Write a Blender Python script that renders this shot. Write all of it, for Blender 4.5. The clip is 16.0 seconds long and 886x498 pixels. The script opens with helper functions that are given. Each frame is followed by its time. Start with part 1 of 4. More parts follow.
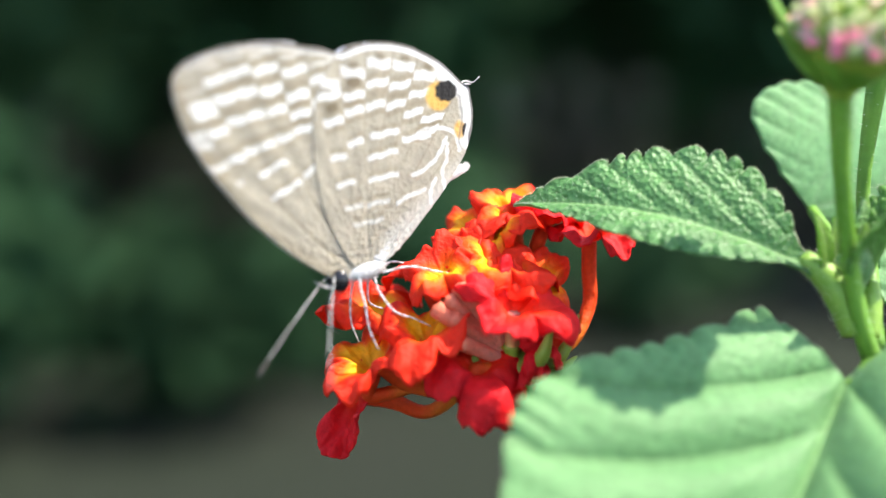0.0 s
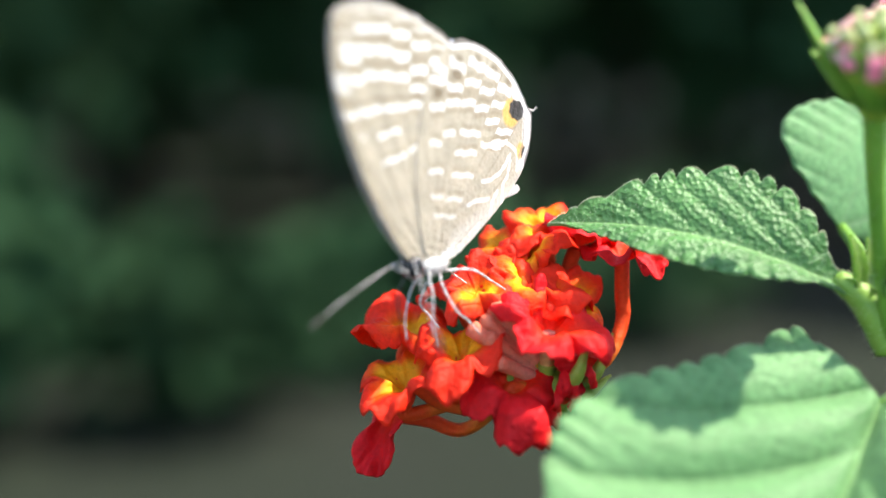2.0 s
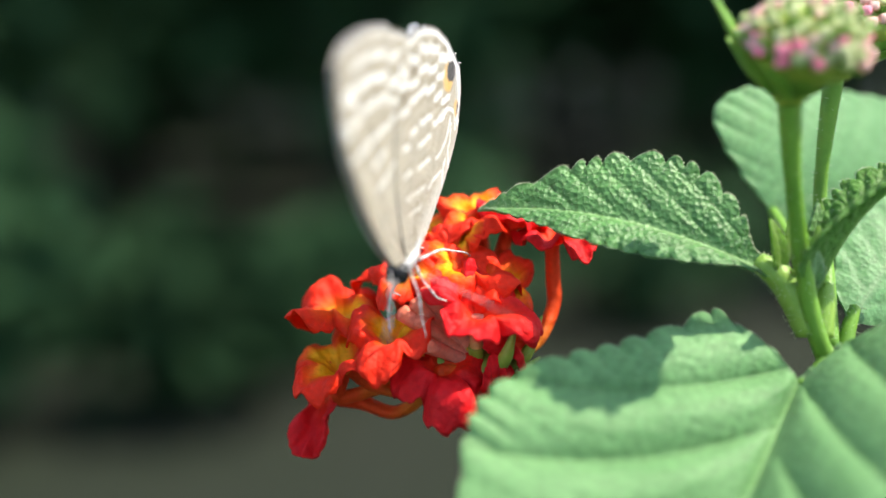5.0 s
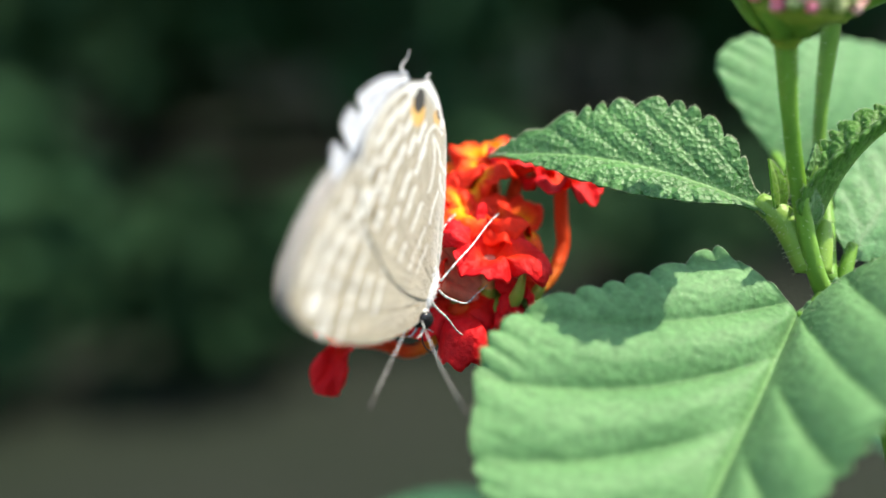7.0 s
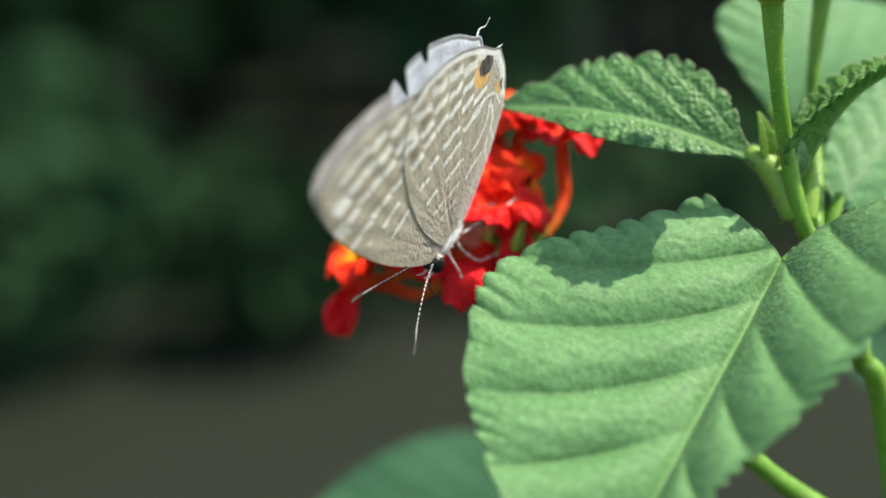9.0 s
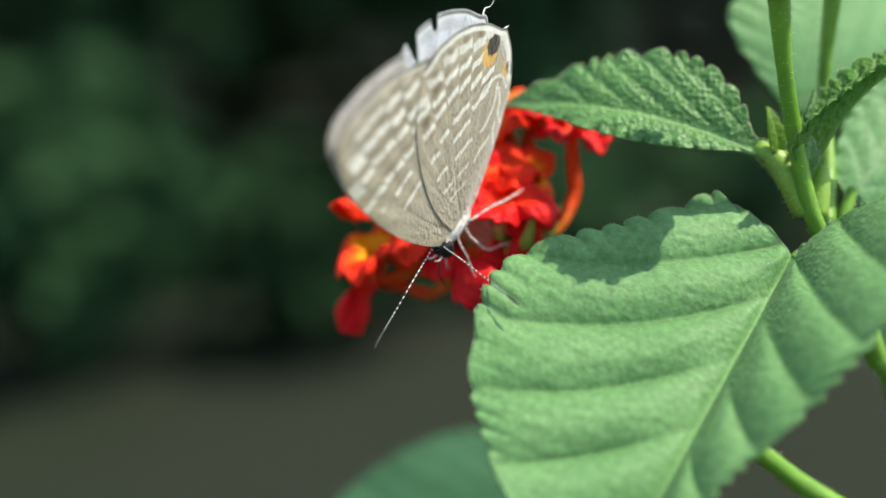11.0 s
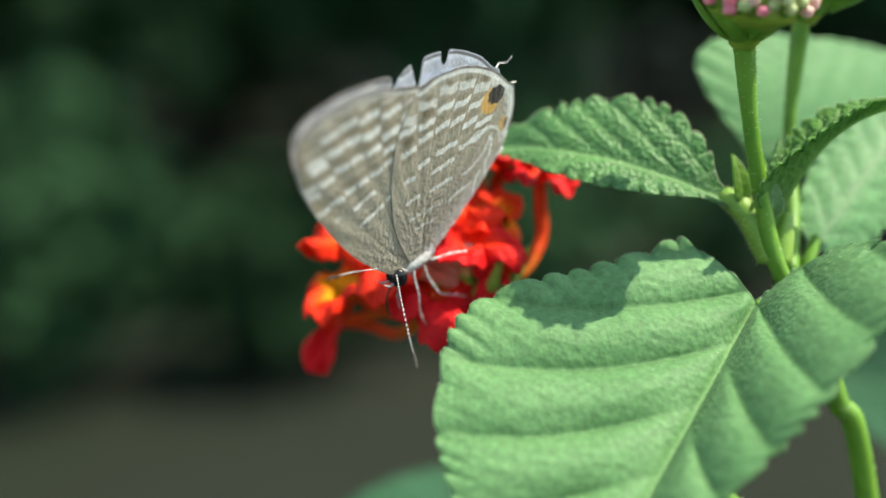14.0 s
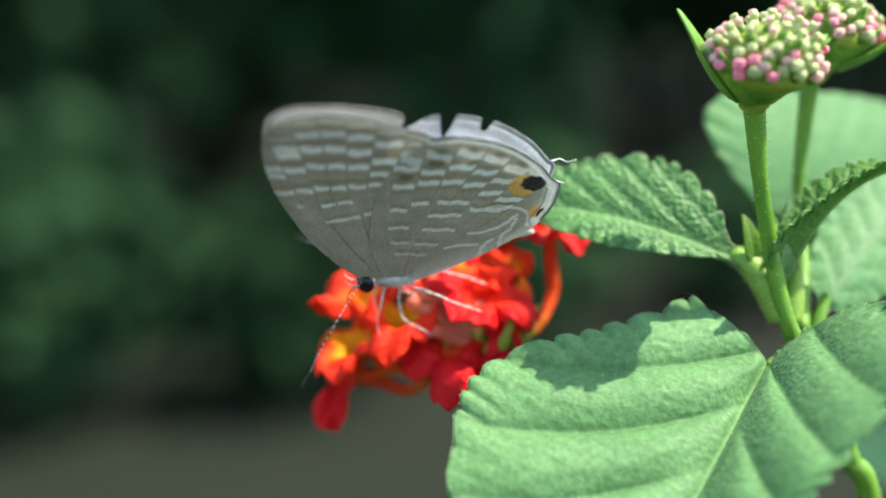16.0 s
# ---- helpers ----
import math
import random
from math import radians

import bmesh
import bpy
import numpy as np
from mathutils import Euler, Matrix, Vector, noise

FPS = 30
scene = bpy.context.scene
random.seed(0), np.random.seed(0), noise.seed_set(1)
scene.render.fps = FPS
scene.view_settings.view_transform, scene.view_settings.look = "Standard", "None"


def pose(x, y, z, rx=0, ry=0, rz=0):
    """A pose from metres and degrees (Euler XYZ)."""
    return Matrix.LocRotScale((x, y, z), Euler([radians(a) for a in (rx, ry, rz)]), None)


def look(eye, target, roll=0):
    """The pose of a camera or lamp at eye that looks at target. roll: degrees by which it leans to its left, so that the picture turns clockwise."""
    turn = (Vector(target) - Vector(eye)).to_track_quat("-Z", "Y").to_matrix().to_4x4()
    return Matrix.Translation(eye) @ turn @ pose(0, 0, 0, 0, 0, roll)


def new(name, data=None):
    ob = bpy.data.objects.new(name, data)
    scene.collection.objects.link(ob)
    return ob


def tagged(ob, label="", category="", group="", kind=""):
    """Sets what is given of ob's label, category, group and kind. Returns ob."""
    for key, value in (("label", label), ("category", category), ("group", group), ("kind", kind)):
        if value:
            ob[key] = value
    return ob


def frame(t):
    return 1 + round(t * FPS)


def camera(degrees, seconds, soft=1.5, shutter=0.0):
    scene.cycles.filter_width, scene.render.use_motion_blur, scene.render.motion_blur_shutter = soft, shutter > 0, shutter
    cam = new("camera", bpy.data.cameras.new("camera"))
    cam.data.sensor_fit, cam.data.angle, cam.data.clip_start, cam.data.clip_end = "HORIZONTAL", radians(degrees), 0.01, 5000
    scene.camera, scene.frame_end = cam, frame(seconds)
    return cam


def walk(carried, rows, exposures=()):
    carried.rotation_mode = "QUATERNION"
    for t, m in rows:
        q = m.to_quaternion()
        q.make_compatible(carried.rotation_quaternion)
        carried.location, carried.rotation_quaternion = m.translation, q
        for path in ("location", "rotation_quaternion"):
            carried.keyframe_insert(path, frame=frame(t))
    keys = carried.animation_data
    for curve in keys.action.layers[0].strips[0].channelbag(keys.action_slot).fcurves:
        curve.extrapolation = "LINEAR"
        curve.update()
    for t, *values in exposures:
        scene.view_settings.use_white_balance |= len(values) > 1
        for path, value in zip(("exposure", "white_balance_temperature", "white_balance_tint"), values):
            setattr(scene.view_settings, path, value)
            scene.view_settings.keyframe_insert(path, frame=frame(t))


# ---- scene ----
cam = camera(39.7, 16.0)
METRES, EYE, TILT, LEAN, TURN = 0.056, 0.75, -10.0, 0.0, 0.0
ROWS = [
    (0.0, 0.0, 0.0, 0.0, -0.0, 0.0, -0.0),
    (0.5, -0.0501, 0.0293, -0.0296, -0.13, -0.26, -0.0),
    (1.0, -0.0594, 0.0313, -0.0279, -0.06, 0.59, -0.3),
    (1.5, -0.0516, 0.0201, -0.0311, -0.31, 0.86, -0.51),
    (2.0, -0.0388, -0.0115, 0.018, 0.19, 0.25, 0.1),
    (2.5, -0.0031, -0.0318, 0.0363, 0.24, 0.21, 0.28),
    (3.0, 0.0089, -0.035, 0.0387, 0.3, 0.39, 0.21),
    (3.5, 0.0291, -0.0343, 0.0228, -0.15, 0.33, -0.09),
    (4.0, 0.0319, -0.0311, 0.0332, 0.04, 0.58, 0.2),
    (6.5, 0.0858, -0.0858, -0.0297, 0.74, -1.82, 0.74),
    (7.0, 0.0628, -0.1066, -0.0211, 1.25, -1.62, 1.16),
    (7.5, 0.1153, -0.1156, -0.0513, 1.84, -2.78, 1.42),
    (8.0, 0.1213, -0.1845, -0.0266, 2.75, -3.08, 1.02),
    (10.5, 0.1601, -0.1948, -0.0695, 4.84, -3.46, 1.34),
    (11.0, 0.1711, -0.195, -0.0417, 5.47, -3.34, 1.4),
    (11.5, 0.1521, -0.1962, 0.0116, 5.2, -3.69, 1.67),
    (12.0, 0.1288, -0.2043, 0.0115, 5.0, -2.7, 1.31),
    (12.5, 0.1437, -0.1997, 0.0123, 5.31, -1.84, 1.15),
    (13.0, 0.1492, -0.1922, 0.0071, 4.95, -3.22, 0.95),
    (13.5, 0.1532, -0.2025, 0.0139, 4.57, -2.61, 0.82),
    (14.0, 0.1764, -0.1973, -0.0246, 4.14, -1.99, 0.55),
    (14.5, 0.1882, -0.1945, 0.0048, 4.24, -2.17, 0.58),
    (15.0, 0.1854, -0.1982, 0.012, 4.43, -1.87, 0.65),
    (15.5, 0.1864, -0.2009, 0.034, 4.38, -2.06, 0.73),
    (16.0, 0.1654, -0.2045, 0.0263, 4.27, -0.96, 0.68),
]
EXPOSURES = [(0.0, 1.97, 7000, 11), (0.6, 1.97, 7000, 11), (3.0, 1.85, 7000, 11), (4.0, 1.72, 7100, 10), (7.0, 1.55, 7300, 7), (8.2, 1.37, 7400, 6), (10.5, 1.3, 7500, 4), (12.5, 1.3, 7500, 3), (14.0, 1.43, 7500, 3), (15.2, 1.53, 7400, 3), (16.0, 1.7, 7200, 4)]
walk(cam, [(t, pose(0, 0, EYE, TILT, LEAN, TURN) @ pose(METRES * x, METRES * y, METRES * z, 90 + pitch, roll, yaw)) for t, x, y, z, yaw, pitch, roll in ROWS], EXPOSURES)
cam.data.dof.use_dof = True
cam.data.dof.focus_distance = 0.0872
cam.data.dof.aperture_fstop = 10.5

# ---- light ----
world = bpy.data.worlds.new("world")
scene.world = world
world.use_nodes = True
wn = world.node_tree.nodes
sky = wn.new("ShaderNodeTexSky")
sky.sky_type, sky.sun_disc = "NISHITA", False
SUN_TO = Vector((0.525, 0.0, 0.85)).normalized()
sky.sun_elevation = math.asin(SUN_TO.z)
sky.sun_rotation = math.atan2(SUN_TO.x, SUN_TO.y)
wn["Background"].inputs["Strength"].default_value = 0.145
world.node_tree.links.new(sky.outputs[0], wn["Background"].inputs["Color"])
sun = new("sun", bpy.data.lights.new("sun", "SUN"))
sun.data.energy, sun.data.angle, sun.data.color = 3.3, radians(0.6), (1.0, 0.95, 0.88)
sun.matrix_world = look((0, 2, 4), Vector((0, 2, 4)) - SUN_TO)


# ---- materials ----
def material(name, rough=0.6, spec=0.4, translucent=0.0, sheen=0.0):
    """A principled material, if wanted mixed with a translucent part. Returns it, its nodes, links and colour sockets."""
    mat = bpy.data.materials.new(name)
    mat.use_nodes = True
    nt = mat.node_tree
    p = nt.nodes["Principled BSDF"]
    p.inputs["Roughness"].default_value = rough
    p.inputs["Specular IOR Level"].default_value = spec
    p.inputs["Sheen Weight"].default_value = sheen
    sockets = [p.inputs["Base Color"]]
    if translucent:
        tr = nt.nodes.new("ShaderNodeBsdfTranslucent")
        mix = nt.nodes.new("ShaderNodeMixShader")
        mix.inputs[0].default_value = translucent
        nt.links.new(p.outputs[0], mix.inputs[1])
        nt.links.new(tr.outputs[0], mix.inputs[2])
        nt.links.new(mix.outputs[0], nt.nodes["Material Output"].inputs[0])
        sockets.append(tr.inputs["Color"])
    return mat, nt, p, sockets


def noise_node(nt, scale, detail=4.0, rough=0.55, coord="Object"):
    tc = nt.nodes.new("ShaderNodeTexCoord")
    n = nt.nodes.new("ShaderNodeTexNoise")
    n.inputs["Scale"].default_value, n.inputs["Detail"].default_value, n.inputs["Roughness"].default_value = scale, detail, rough
    nt.links.new(tc.outputs[coord], n.inputs["Vector"])
    return n.outputs["Fac"]


def ramp(nt, fac, stops):
    r = nt.nodes.new("ShaderNodeValToRGB")
    el = r.color_ramp.elements
    while len(el) < len(stops):
        el.new(0.5)
    for e, (pos, col) in zip(el, stops):
        e.position, e.color = pos, (*col, 1)
    nt.links.new(fac, r.inputs[0])
    return r.outputs[0]


def mixed(nt, a, b, fac, mode="MIX"):
    m = nt.nodes.new("ShaderNodeMix")
    m.data_type, m.blend_type = "RGBA", mode
    for sock, v in ((m.inputs[0], fac), (m.inputs[6], a), (m.inputs[7], b)):
        if isinstance(v, (int, float)):
            sock.default_value = v
        elif isinstance(v, tuple):
            sock.default_value = (*v, 1)
        else:
            nt.links.new(v, sock)
    return m.outputs[2]


def bump(nt, p, height, strength, distance):
    b = nt.nodes.new("ShaderNodeBump")
    b.inputs["Strength"].default_value, b.inputs["Distance"].default_value = strength, distance
    nt.links.new(height, b.inputs["Height"])
    nt.links.new(b.outputs[0], p.inputs["Normal"])


def attribute(nt, name):
    a = nt.nodes.new("ShaderNodeAttribute")
    a.attribute_name = name
    return a


def colour_all(nt, col, sockets):
    for s in sockets:
        nt.links.new(col, s)


def leaf_material(name, dark, light, vein, translucent=0.3, rough=0.5, relief=0.8, gloss=0.3):
    mat, nt, p, socks = material(name, rough, gloss, translucent, 0.04)
    big = noise_node(nt, 170, 3)
    col = ramp(nt, big, [(0.3, dark), (0.7, light)])
    fine = noise_node(nt, 1900, 5, 0.6)
    col = mixed(nt, col, ramp(nt, fine, [(0.35, (0.72, 0.72, 0.72)), (0.7, (1.25, 1.25, 1.25))]), 0.8, "MULTIPLY")
    # veins and creases between puffs darkened: crease shade put into the colour
    col = mixed(nt, col, mixed(nt, col, (0.55, 0.64, 0.52), 1.0, "MULTIPLY"), attribute(nt, "groove_shade").outputs["Fac"])
    col = mixed(nt, col, vein, attribute(nt, "vein").outputs["Fac"])
    colour_all(nt, col, socks)
    vor = nt.nodes.new("ShaderNodeTexVoronoi")
    vor.inputs["Scale"].default_value = 2600
    tc = nt.nodes.new("ShaderNodeTexCoord")
    nt.links.new(tc.outputs["Object"], vor.inputs["Vector"])
    h = mixed(nt, vor.outputs["Distance"], fine, 0.5)
    bump(nt, p, h, relief, 0.0003)
    return mat


def plain_material(name, a, b, scale, rough=0.6, translucent=0.0, bump_by=0.3, depth=0.0002, spec=0.4, sheen=0.0):
    mat, nt, p, socks = material(name, rough, spec, translucent, sheen)
    n = noise_node(nt, scale, 5)
    colour_all(nt, ramp(nt, n, [(0.3, a), (0.7, b)]), socks)
    bump(nt, p, noise_node(nt, scale * 4, 4), bump_by, depth)
    return mat


M_LEAF = leaf_material("leaf_green", (0.070, 0.215, 0.056), (0.112, 0.29, 0.080), (0.17, 0.34, 0.12), 0.3, 0.42, 0.9, 0.45)
M_LEAF_FRESH = leaf_material("leaf_fresh", (0.11, 0.29, 0.055), (0.16, 0.37, 0.08), (0.22, 0.42, 0.10), 0.5)
M_LEAF_BROAD = leaf_material("leaf_broad", (0.108, 0.265, 0.095), (0.150, 0.325, 0.128), (0.17, 0.35, 0.13), 0.34, 0.62, 0.3, 0.35)
# darkened copy of the leaf green, painting shade on leaves at the back
M_LEAF_SHADE = leaf_material("leaf_shade", (0.020, 0.062, 0.034), (0.032, 0.090, 0.048), (0.06, 0.13, 0.07), 0.10, 0.9, 0.4, 0.05)
M_LEAF_PALE = leaf_material("leaf_pale", (0.15, 0.35, 0.15), (0.20, 0.43, 0.19), (0.22, 0.39, 0.20), 0.5, 0.5, 0.3)
M_LEAF_YOUNG = leaf_material("leaf_young", (0.24, 0.47, 0.08), (0.30, 0.54, 0.10), (0.36, 0.55, 0.16), 0.7)
M_STEM = plain_material("stem_green", (0.094, 0.235, 0.023), (0.150, 0.32, 0.038), 600, 0.45, 0.12)
M_PETIOLE = plain_material("petiole_green", (0.17, 0.33, 0.045), (0.25, 0.42, 0.07), 600, 0.45, 0.2)
M_HAIR = plain_material("plant_hair", (0.45, 0.55, 0.35), (0.6, 0.68, 0.5), 900, 0.5, 0.4)
M_CALYX = plain_material("calyx_green", (0.16, 0.27, 0.03), (0.30, 0.38, 0.05), 500, 0.45, 0.15)


def petal_material(name, stops):
    mat, nt, p, socks = material(name, 0.55, 0.22, 0.34, 0.0)
    a = attribute(nt, "blend").outputs["Fac"]
    n = noise_node(nt, 700, 4)
    add = nt.nodes.new("ShaderNodeMath")
    add.operation = "MULTIPLY_ADD"
    add.inputs[1].default_value, add.inputs[2].default_value = 0.22, -0.11
    nt.links.new(n, add.inputs[0])
    s = nt.nodes.new("ShaderNodeMath")
    s.operation = "ADD"
    nt.links.new(a, s.inputs[0])
    nt.links.new(add.outputs[0], s.inputs[1])
    col = ramp(nt, s.outputs[0], stops)
    fine = noise_node(nt, 2600, 4, 0.6)
    col = mixed(nt, col, ramp(nt, fine, [(0.3, (0.8, 0.8, 0.8)), (0.7, (1.12, 1.12, 1.12))]), 0.7, "MULTIPLY")
    colour_all(nt, col, socks)
    bump(nt, p, noise_node(nt, 1100, 5), 0.8, 0.0005)
    return mat


YELLOW, ORANGE, RED, DEEP = (0.90, 0.42, 0.010), (0.90, 0.13, 0.006), (0.86, 0.030, 0.008), (0.76, 0.010, 0.016)
M_PETAL_YOUNG = petal_material("petal_orange_red", [(0.0, ORANGE), (0.10, YELLOW), (0.28, YELLOW), (0.48, ORANGE), (0.76, RED)])
M_PETAL_OLD = petal_material("petal_red", [(0.0, (0.8, 0.09, 0.02)), (0.2, RED), (0.5, (0.74, 0.016, 0.012)), (0.8, DEEP)])
M_TUBE = petal_material("corolla_tube", [(0.0, (0.72, 0.045, 0.012)), (0.55, (0.74, 0.075, 0.012)), (0.9, (0.72, 0.30, 0.03))])
M_TUBE_PALE = petal_material("corolla_tube_pale", [(0.0, (0.82, 0.22, 0.13)), (0.5, (0.84, 0.36, 0.26)), (0.85, (0.80, 0.45, 0.16))])
M_BUD_PINK = plain_material("bud_pink", (0.86, 0.20, 0.31), (0.90, 0.38, 0.44), 900, 0.5, 0.25)
M_BUD_GREEN = plain_material("bud_green", (0.42, 0.50, 0.20), (0.58, 0.62, 0.34), 900, 0.5, 0.25)
M_BUD_BLUSH = plain_material("bud_blush", (0.72, 0.42, 0.38), (0.78, 0.54, 0.46), 900, 0.5, 0.25)


def wing_material(name, translucent, through_tint):
    mat, nt, p, socks = material(name, 0.55, 0.25, translucent, 0.35)
    col = attribute(nt, "pattern").outputs["Color"]
    n = noise_node(nt, 3800, 4, 0.65)
    col = mixed(nt, col, ramp(nt, n, [(0.3, (0.80, 0.80, 0.80)), (0.72, (1.12, 1.12, 1.12))]), 0.75, "MULTIPLY")
    nt.links.new(col, socks[0])
    nt.links.new(mixed(nt, col, through_tint, 1.0, "MULTIPLY"), socks[1])
    bump(nt, p, n, 0.35, 0.00016)
    return mat


M_WING_UNDER = wing_material("wing_underside", 0.42, (1.0, 0.955, 0.82))
M_WING_UPPER = wing_material("wing_upperside", 0.38, (0.93, 0.97, 1.0))
M_FUR = plain_material("white_scales", (0.48, 0.48, 0.48), (0.70, 0.70, 0.70), 2500, 0.75, 0.1, 0.6, 0.0002, 0.2, 0.5)
M_EYE = plain_material("eye_black", (0.006, 0.006, 0.008), (0.015, 0.014, 0.016), 4000, 0.22, 0.0, 0.2, 0.00003)
M_BLACK = plain_material("antenna_black", (0.012, 0.011, 0.010), (0.03, 0.026, 0.022), 3000, 0.5)
M_LEG_DARK = plain_material("leg_grey", (0.26, 0.25, 0.24), (0.42, 0.40, 0.39), 1300, 0.6)
M_LEG = plain_material("leg_white", (0.46, 0.45, 0.44), (0.68, 0.67, 0.66), 1300, 0.6)


# ---- shaping helpers, all in millimetres ----
MM = 0.001


def mesh_from(name, verts, faces, mat, smooth=True, attrs=()):
    """One mesh from arrays in millimetres. attrs: (name, values) with one float or colour a vertex."""
    me = bpy.data.meshes.new(name)
    me.from_pydata((np.asarray(verts, float) * MM).tolist(), [], [list(map(int, f)) for f in faces])
    me.materials.append(mat)
    for key, values in attrs:
        values = np.asarray(values, float)
        if values.ndim == 1:
            values = np.repeat(values[:, None], 3, 1)
        at = me.color_attributes.new(key, "FLOAT_COLOR", "POINT")
        at.data.foreach_set("color", np.c_[values, np.ones(len(values))].astype(np.float32).ravel())
    me.polygons.foreach_set("use_smooth", [smooth] * len(me.polygons))
    me.update()
    return me


def part(name, me, parent, label="", m=None):
    ob = new(name, me)
    ob.parent = parent
    if m is not None:
        ob.matrix_basis = m
    return tagged(ob, label)


def grid_faces(rows, cols, closed=False):
    f = []
    for i in range(rows - 1):
        for j in range(cols if closed else cols - 1):
            k = (j + 1) % cols
            f.append((i * cols + j, i * cols + k, (i + 1) * cols + k, (i + 1) * cols + j))
    return f


def spline(points, n):
    """n points along a smooth line through the given ones."""
    p = np.asarray(points, float)
    q = np.vstack([2 * p[0] - p[1], p, 2 * p[-1] - p[-2]])
    out = []
    for t in np.linspace(0, len(p) - 1 - 1e-9, n):
        i = int(t)
        u = t - i
        a, b, c, d = q[i], q[i + 1], q[i + 2], q[i + 3]
        out.append(0.5 * (2 * b + (c - a) * u + (2 * a - 5 * b + 4 * c - d) * u**2 + (3 * b - a - 3 * c + d) * u**3))
    return np.array(out)


def tube_arrays(points, radii, n=24, sides=12, wobble=0.0, seed=0):
    """Vertices, faces and the share of the length at each vertex of a tube along a smooth line, with rounded ends."""
    path = spline(points, n)
    rad = np.interp(np.linspace(0, 1, n), np.linspace(0, 1, len(radii)), radii)
    tang = np.gradient(path, axis=0)
    tang /= np.linalg.norm(tang, axis=1)[:, None] + 1e-12
    ref = np.array([0.31, 0.27, 0.91]) if abs(tang[0][2]) < 0.8 else np.array([0.93, 0.2, 0.1])
    a = np.cross(tang, ref)
    a /= np.linalg.norm(a, axis=1)[:, None]
    b = np.cross(tang, a)
    rng = np.random.default_rng(seed)
    verts, share = [], []
    for i in range(n):
        for j in range(sides):
            th = 2 * math.pi * j / sides
            r = rad[i] * (1 + wobble * rng.normal())
            verts.append(path[i] + r * (math.cos(th) * a[i] + math.sin(th) * b[i]))
            share.append(i / (n - 1))
    faces = grid_faces(n, sides, True)
    for end, ring in ((path[0] - tang[0] * rad[0] * 0.5, 0), (path[-1] + tang[-1] * rad[-1] * 0.5, n - 1)):
        k = len(verts)
        verts.append(end)
        share.append(0.0 if ring == 0 else 1.0)
        for j in range(sides):
            q = (ring * sides + j, ring * sides + (j + 1) % sides)
            faces.append((q[1], q[0], k) if ring == 0 else (q[0], q[1], k))
    return np.array(verts), faces, np.array(share), path, tang, rad


def join(pieces):
    """(verts, faces) of several pieces as one."""
    verts, faces, k = [], [], 0
    for v, f in pieces:
        verts.append(np.asarray(v))
        faces += [tuple(int(i) + k for i in q) for q in f]
        k += len(v)
    return np.vstack(verts), faces


def strand(root, way, length, radius):
    """A three-sided hair that tapers to a point."""
    way = np.asarray(way) / (np.linalg.norm(way) + 1e-9)
    a = np.cross(way, (0.3, 0.5, 0.81))
    a /= np.linalg.norm(a)
    b = np.cross(way, a)
    root = np.asarray(root)
    v = [root + radius * (math.cos(t) * a + math.sin(t) * b) for t in (0, 2.1, 4.2)] + [root + way * length]
    return v, [(0, 1, 3), (1, 2, 3), (2, 0, 3)]


def ball(centre, radii, turn=None, rows=14, cols=20, rough=0.0, seed=0):
    rng = np.random.default_rng(seed)
    v = []
    for i in range(rows + 1):
        ph = math.pi * i / rows
        for j in range(cols):
            th = 2 * math.pi * j / cols
            v.append((math.sin(ph) * math.cos(th), math.sin(ph) * math.sin(th), math.cos(ph)))
    v = np.array(v) * (1 + rough * rng.normal(size=(len(v), 1))) * np.array(radii)
    if turn is not None:
        v = v @ np.array(turn.to_3x3()).T
    return v + np.array(centre), grid_faces(rows + 1, cols, True)


def smooth_step(x, a, b):
    t = np.clip((x - a) / (b - a), 0, 1)
    return t * t * (3 - 2 * t)


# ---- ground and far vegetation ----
def ground_shade_material():
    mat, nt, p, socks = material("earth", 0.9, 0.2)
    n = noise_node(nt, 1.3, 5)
    # earth and grass tones near black: shade on the ground put into colour
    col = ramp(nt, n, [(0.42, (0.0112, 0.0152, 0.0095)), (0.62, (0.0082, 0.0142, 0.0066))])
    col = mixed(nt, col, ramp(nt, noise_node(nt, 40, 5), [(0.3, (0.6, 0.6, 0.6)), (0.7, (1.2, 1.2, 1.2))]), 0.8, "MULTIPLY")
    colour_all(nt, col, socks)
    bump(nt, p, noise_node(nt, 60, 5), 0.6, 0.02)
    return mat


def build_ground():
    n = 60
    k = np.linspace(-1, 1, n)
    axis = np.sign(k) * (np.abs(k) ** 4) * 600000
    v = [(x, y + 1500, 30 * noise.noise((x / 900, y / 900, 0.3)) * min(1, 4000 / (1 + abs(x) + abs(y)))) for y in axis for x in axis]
    ob = new("ground", mesh_from("ground", v, grid_faces(n, n), ground_shade_material()))
    tagged(ob, "grey-brown earth with patches of low grass, darkened in colour for shade", "ground", kind="structure")


build_ground()


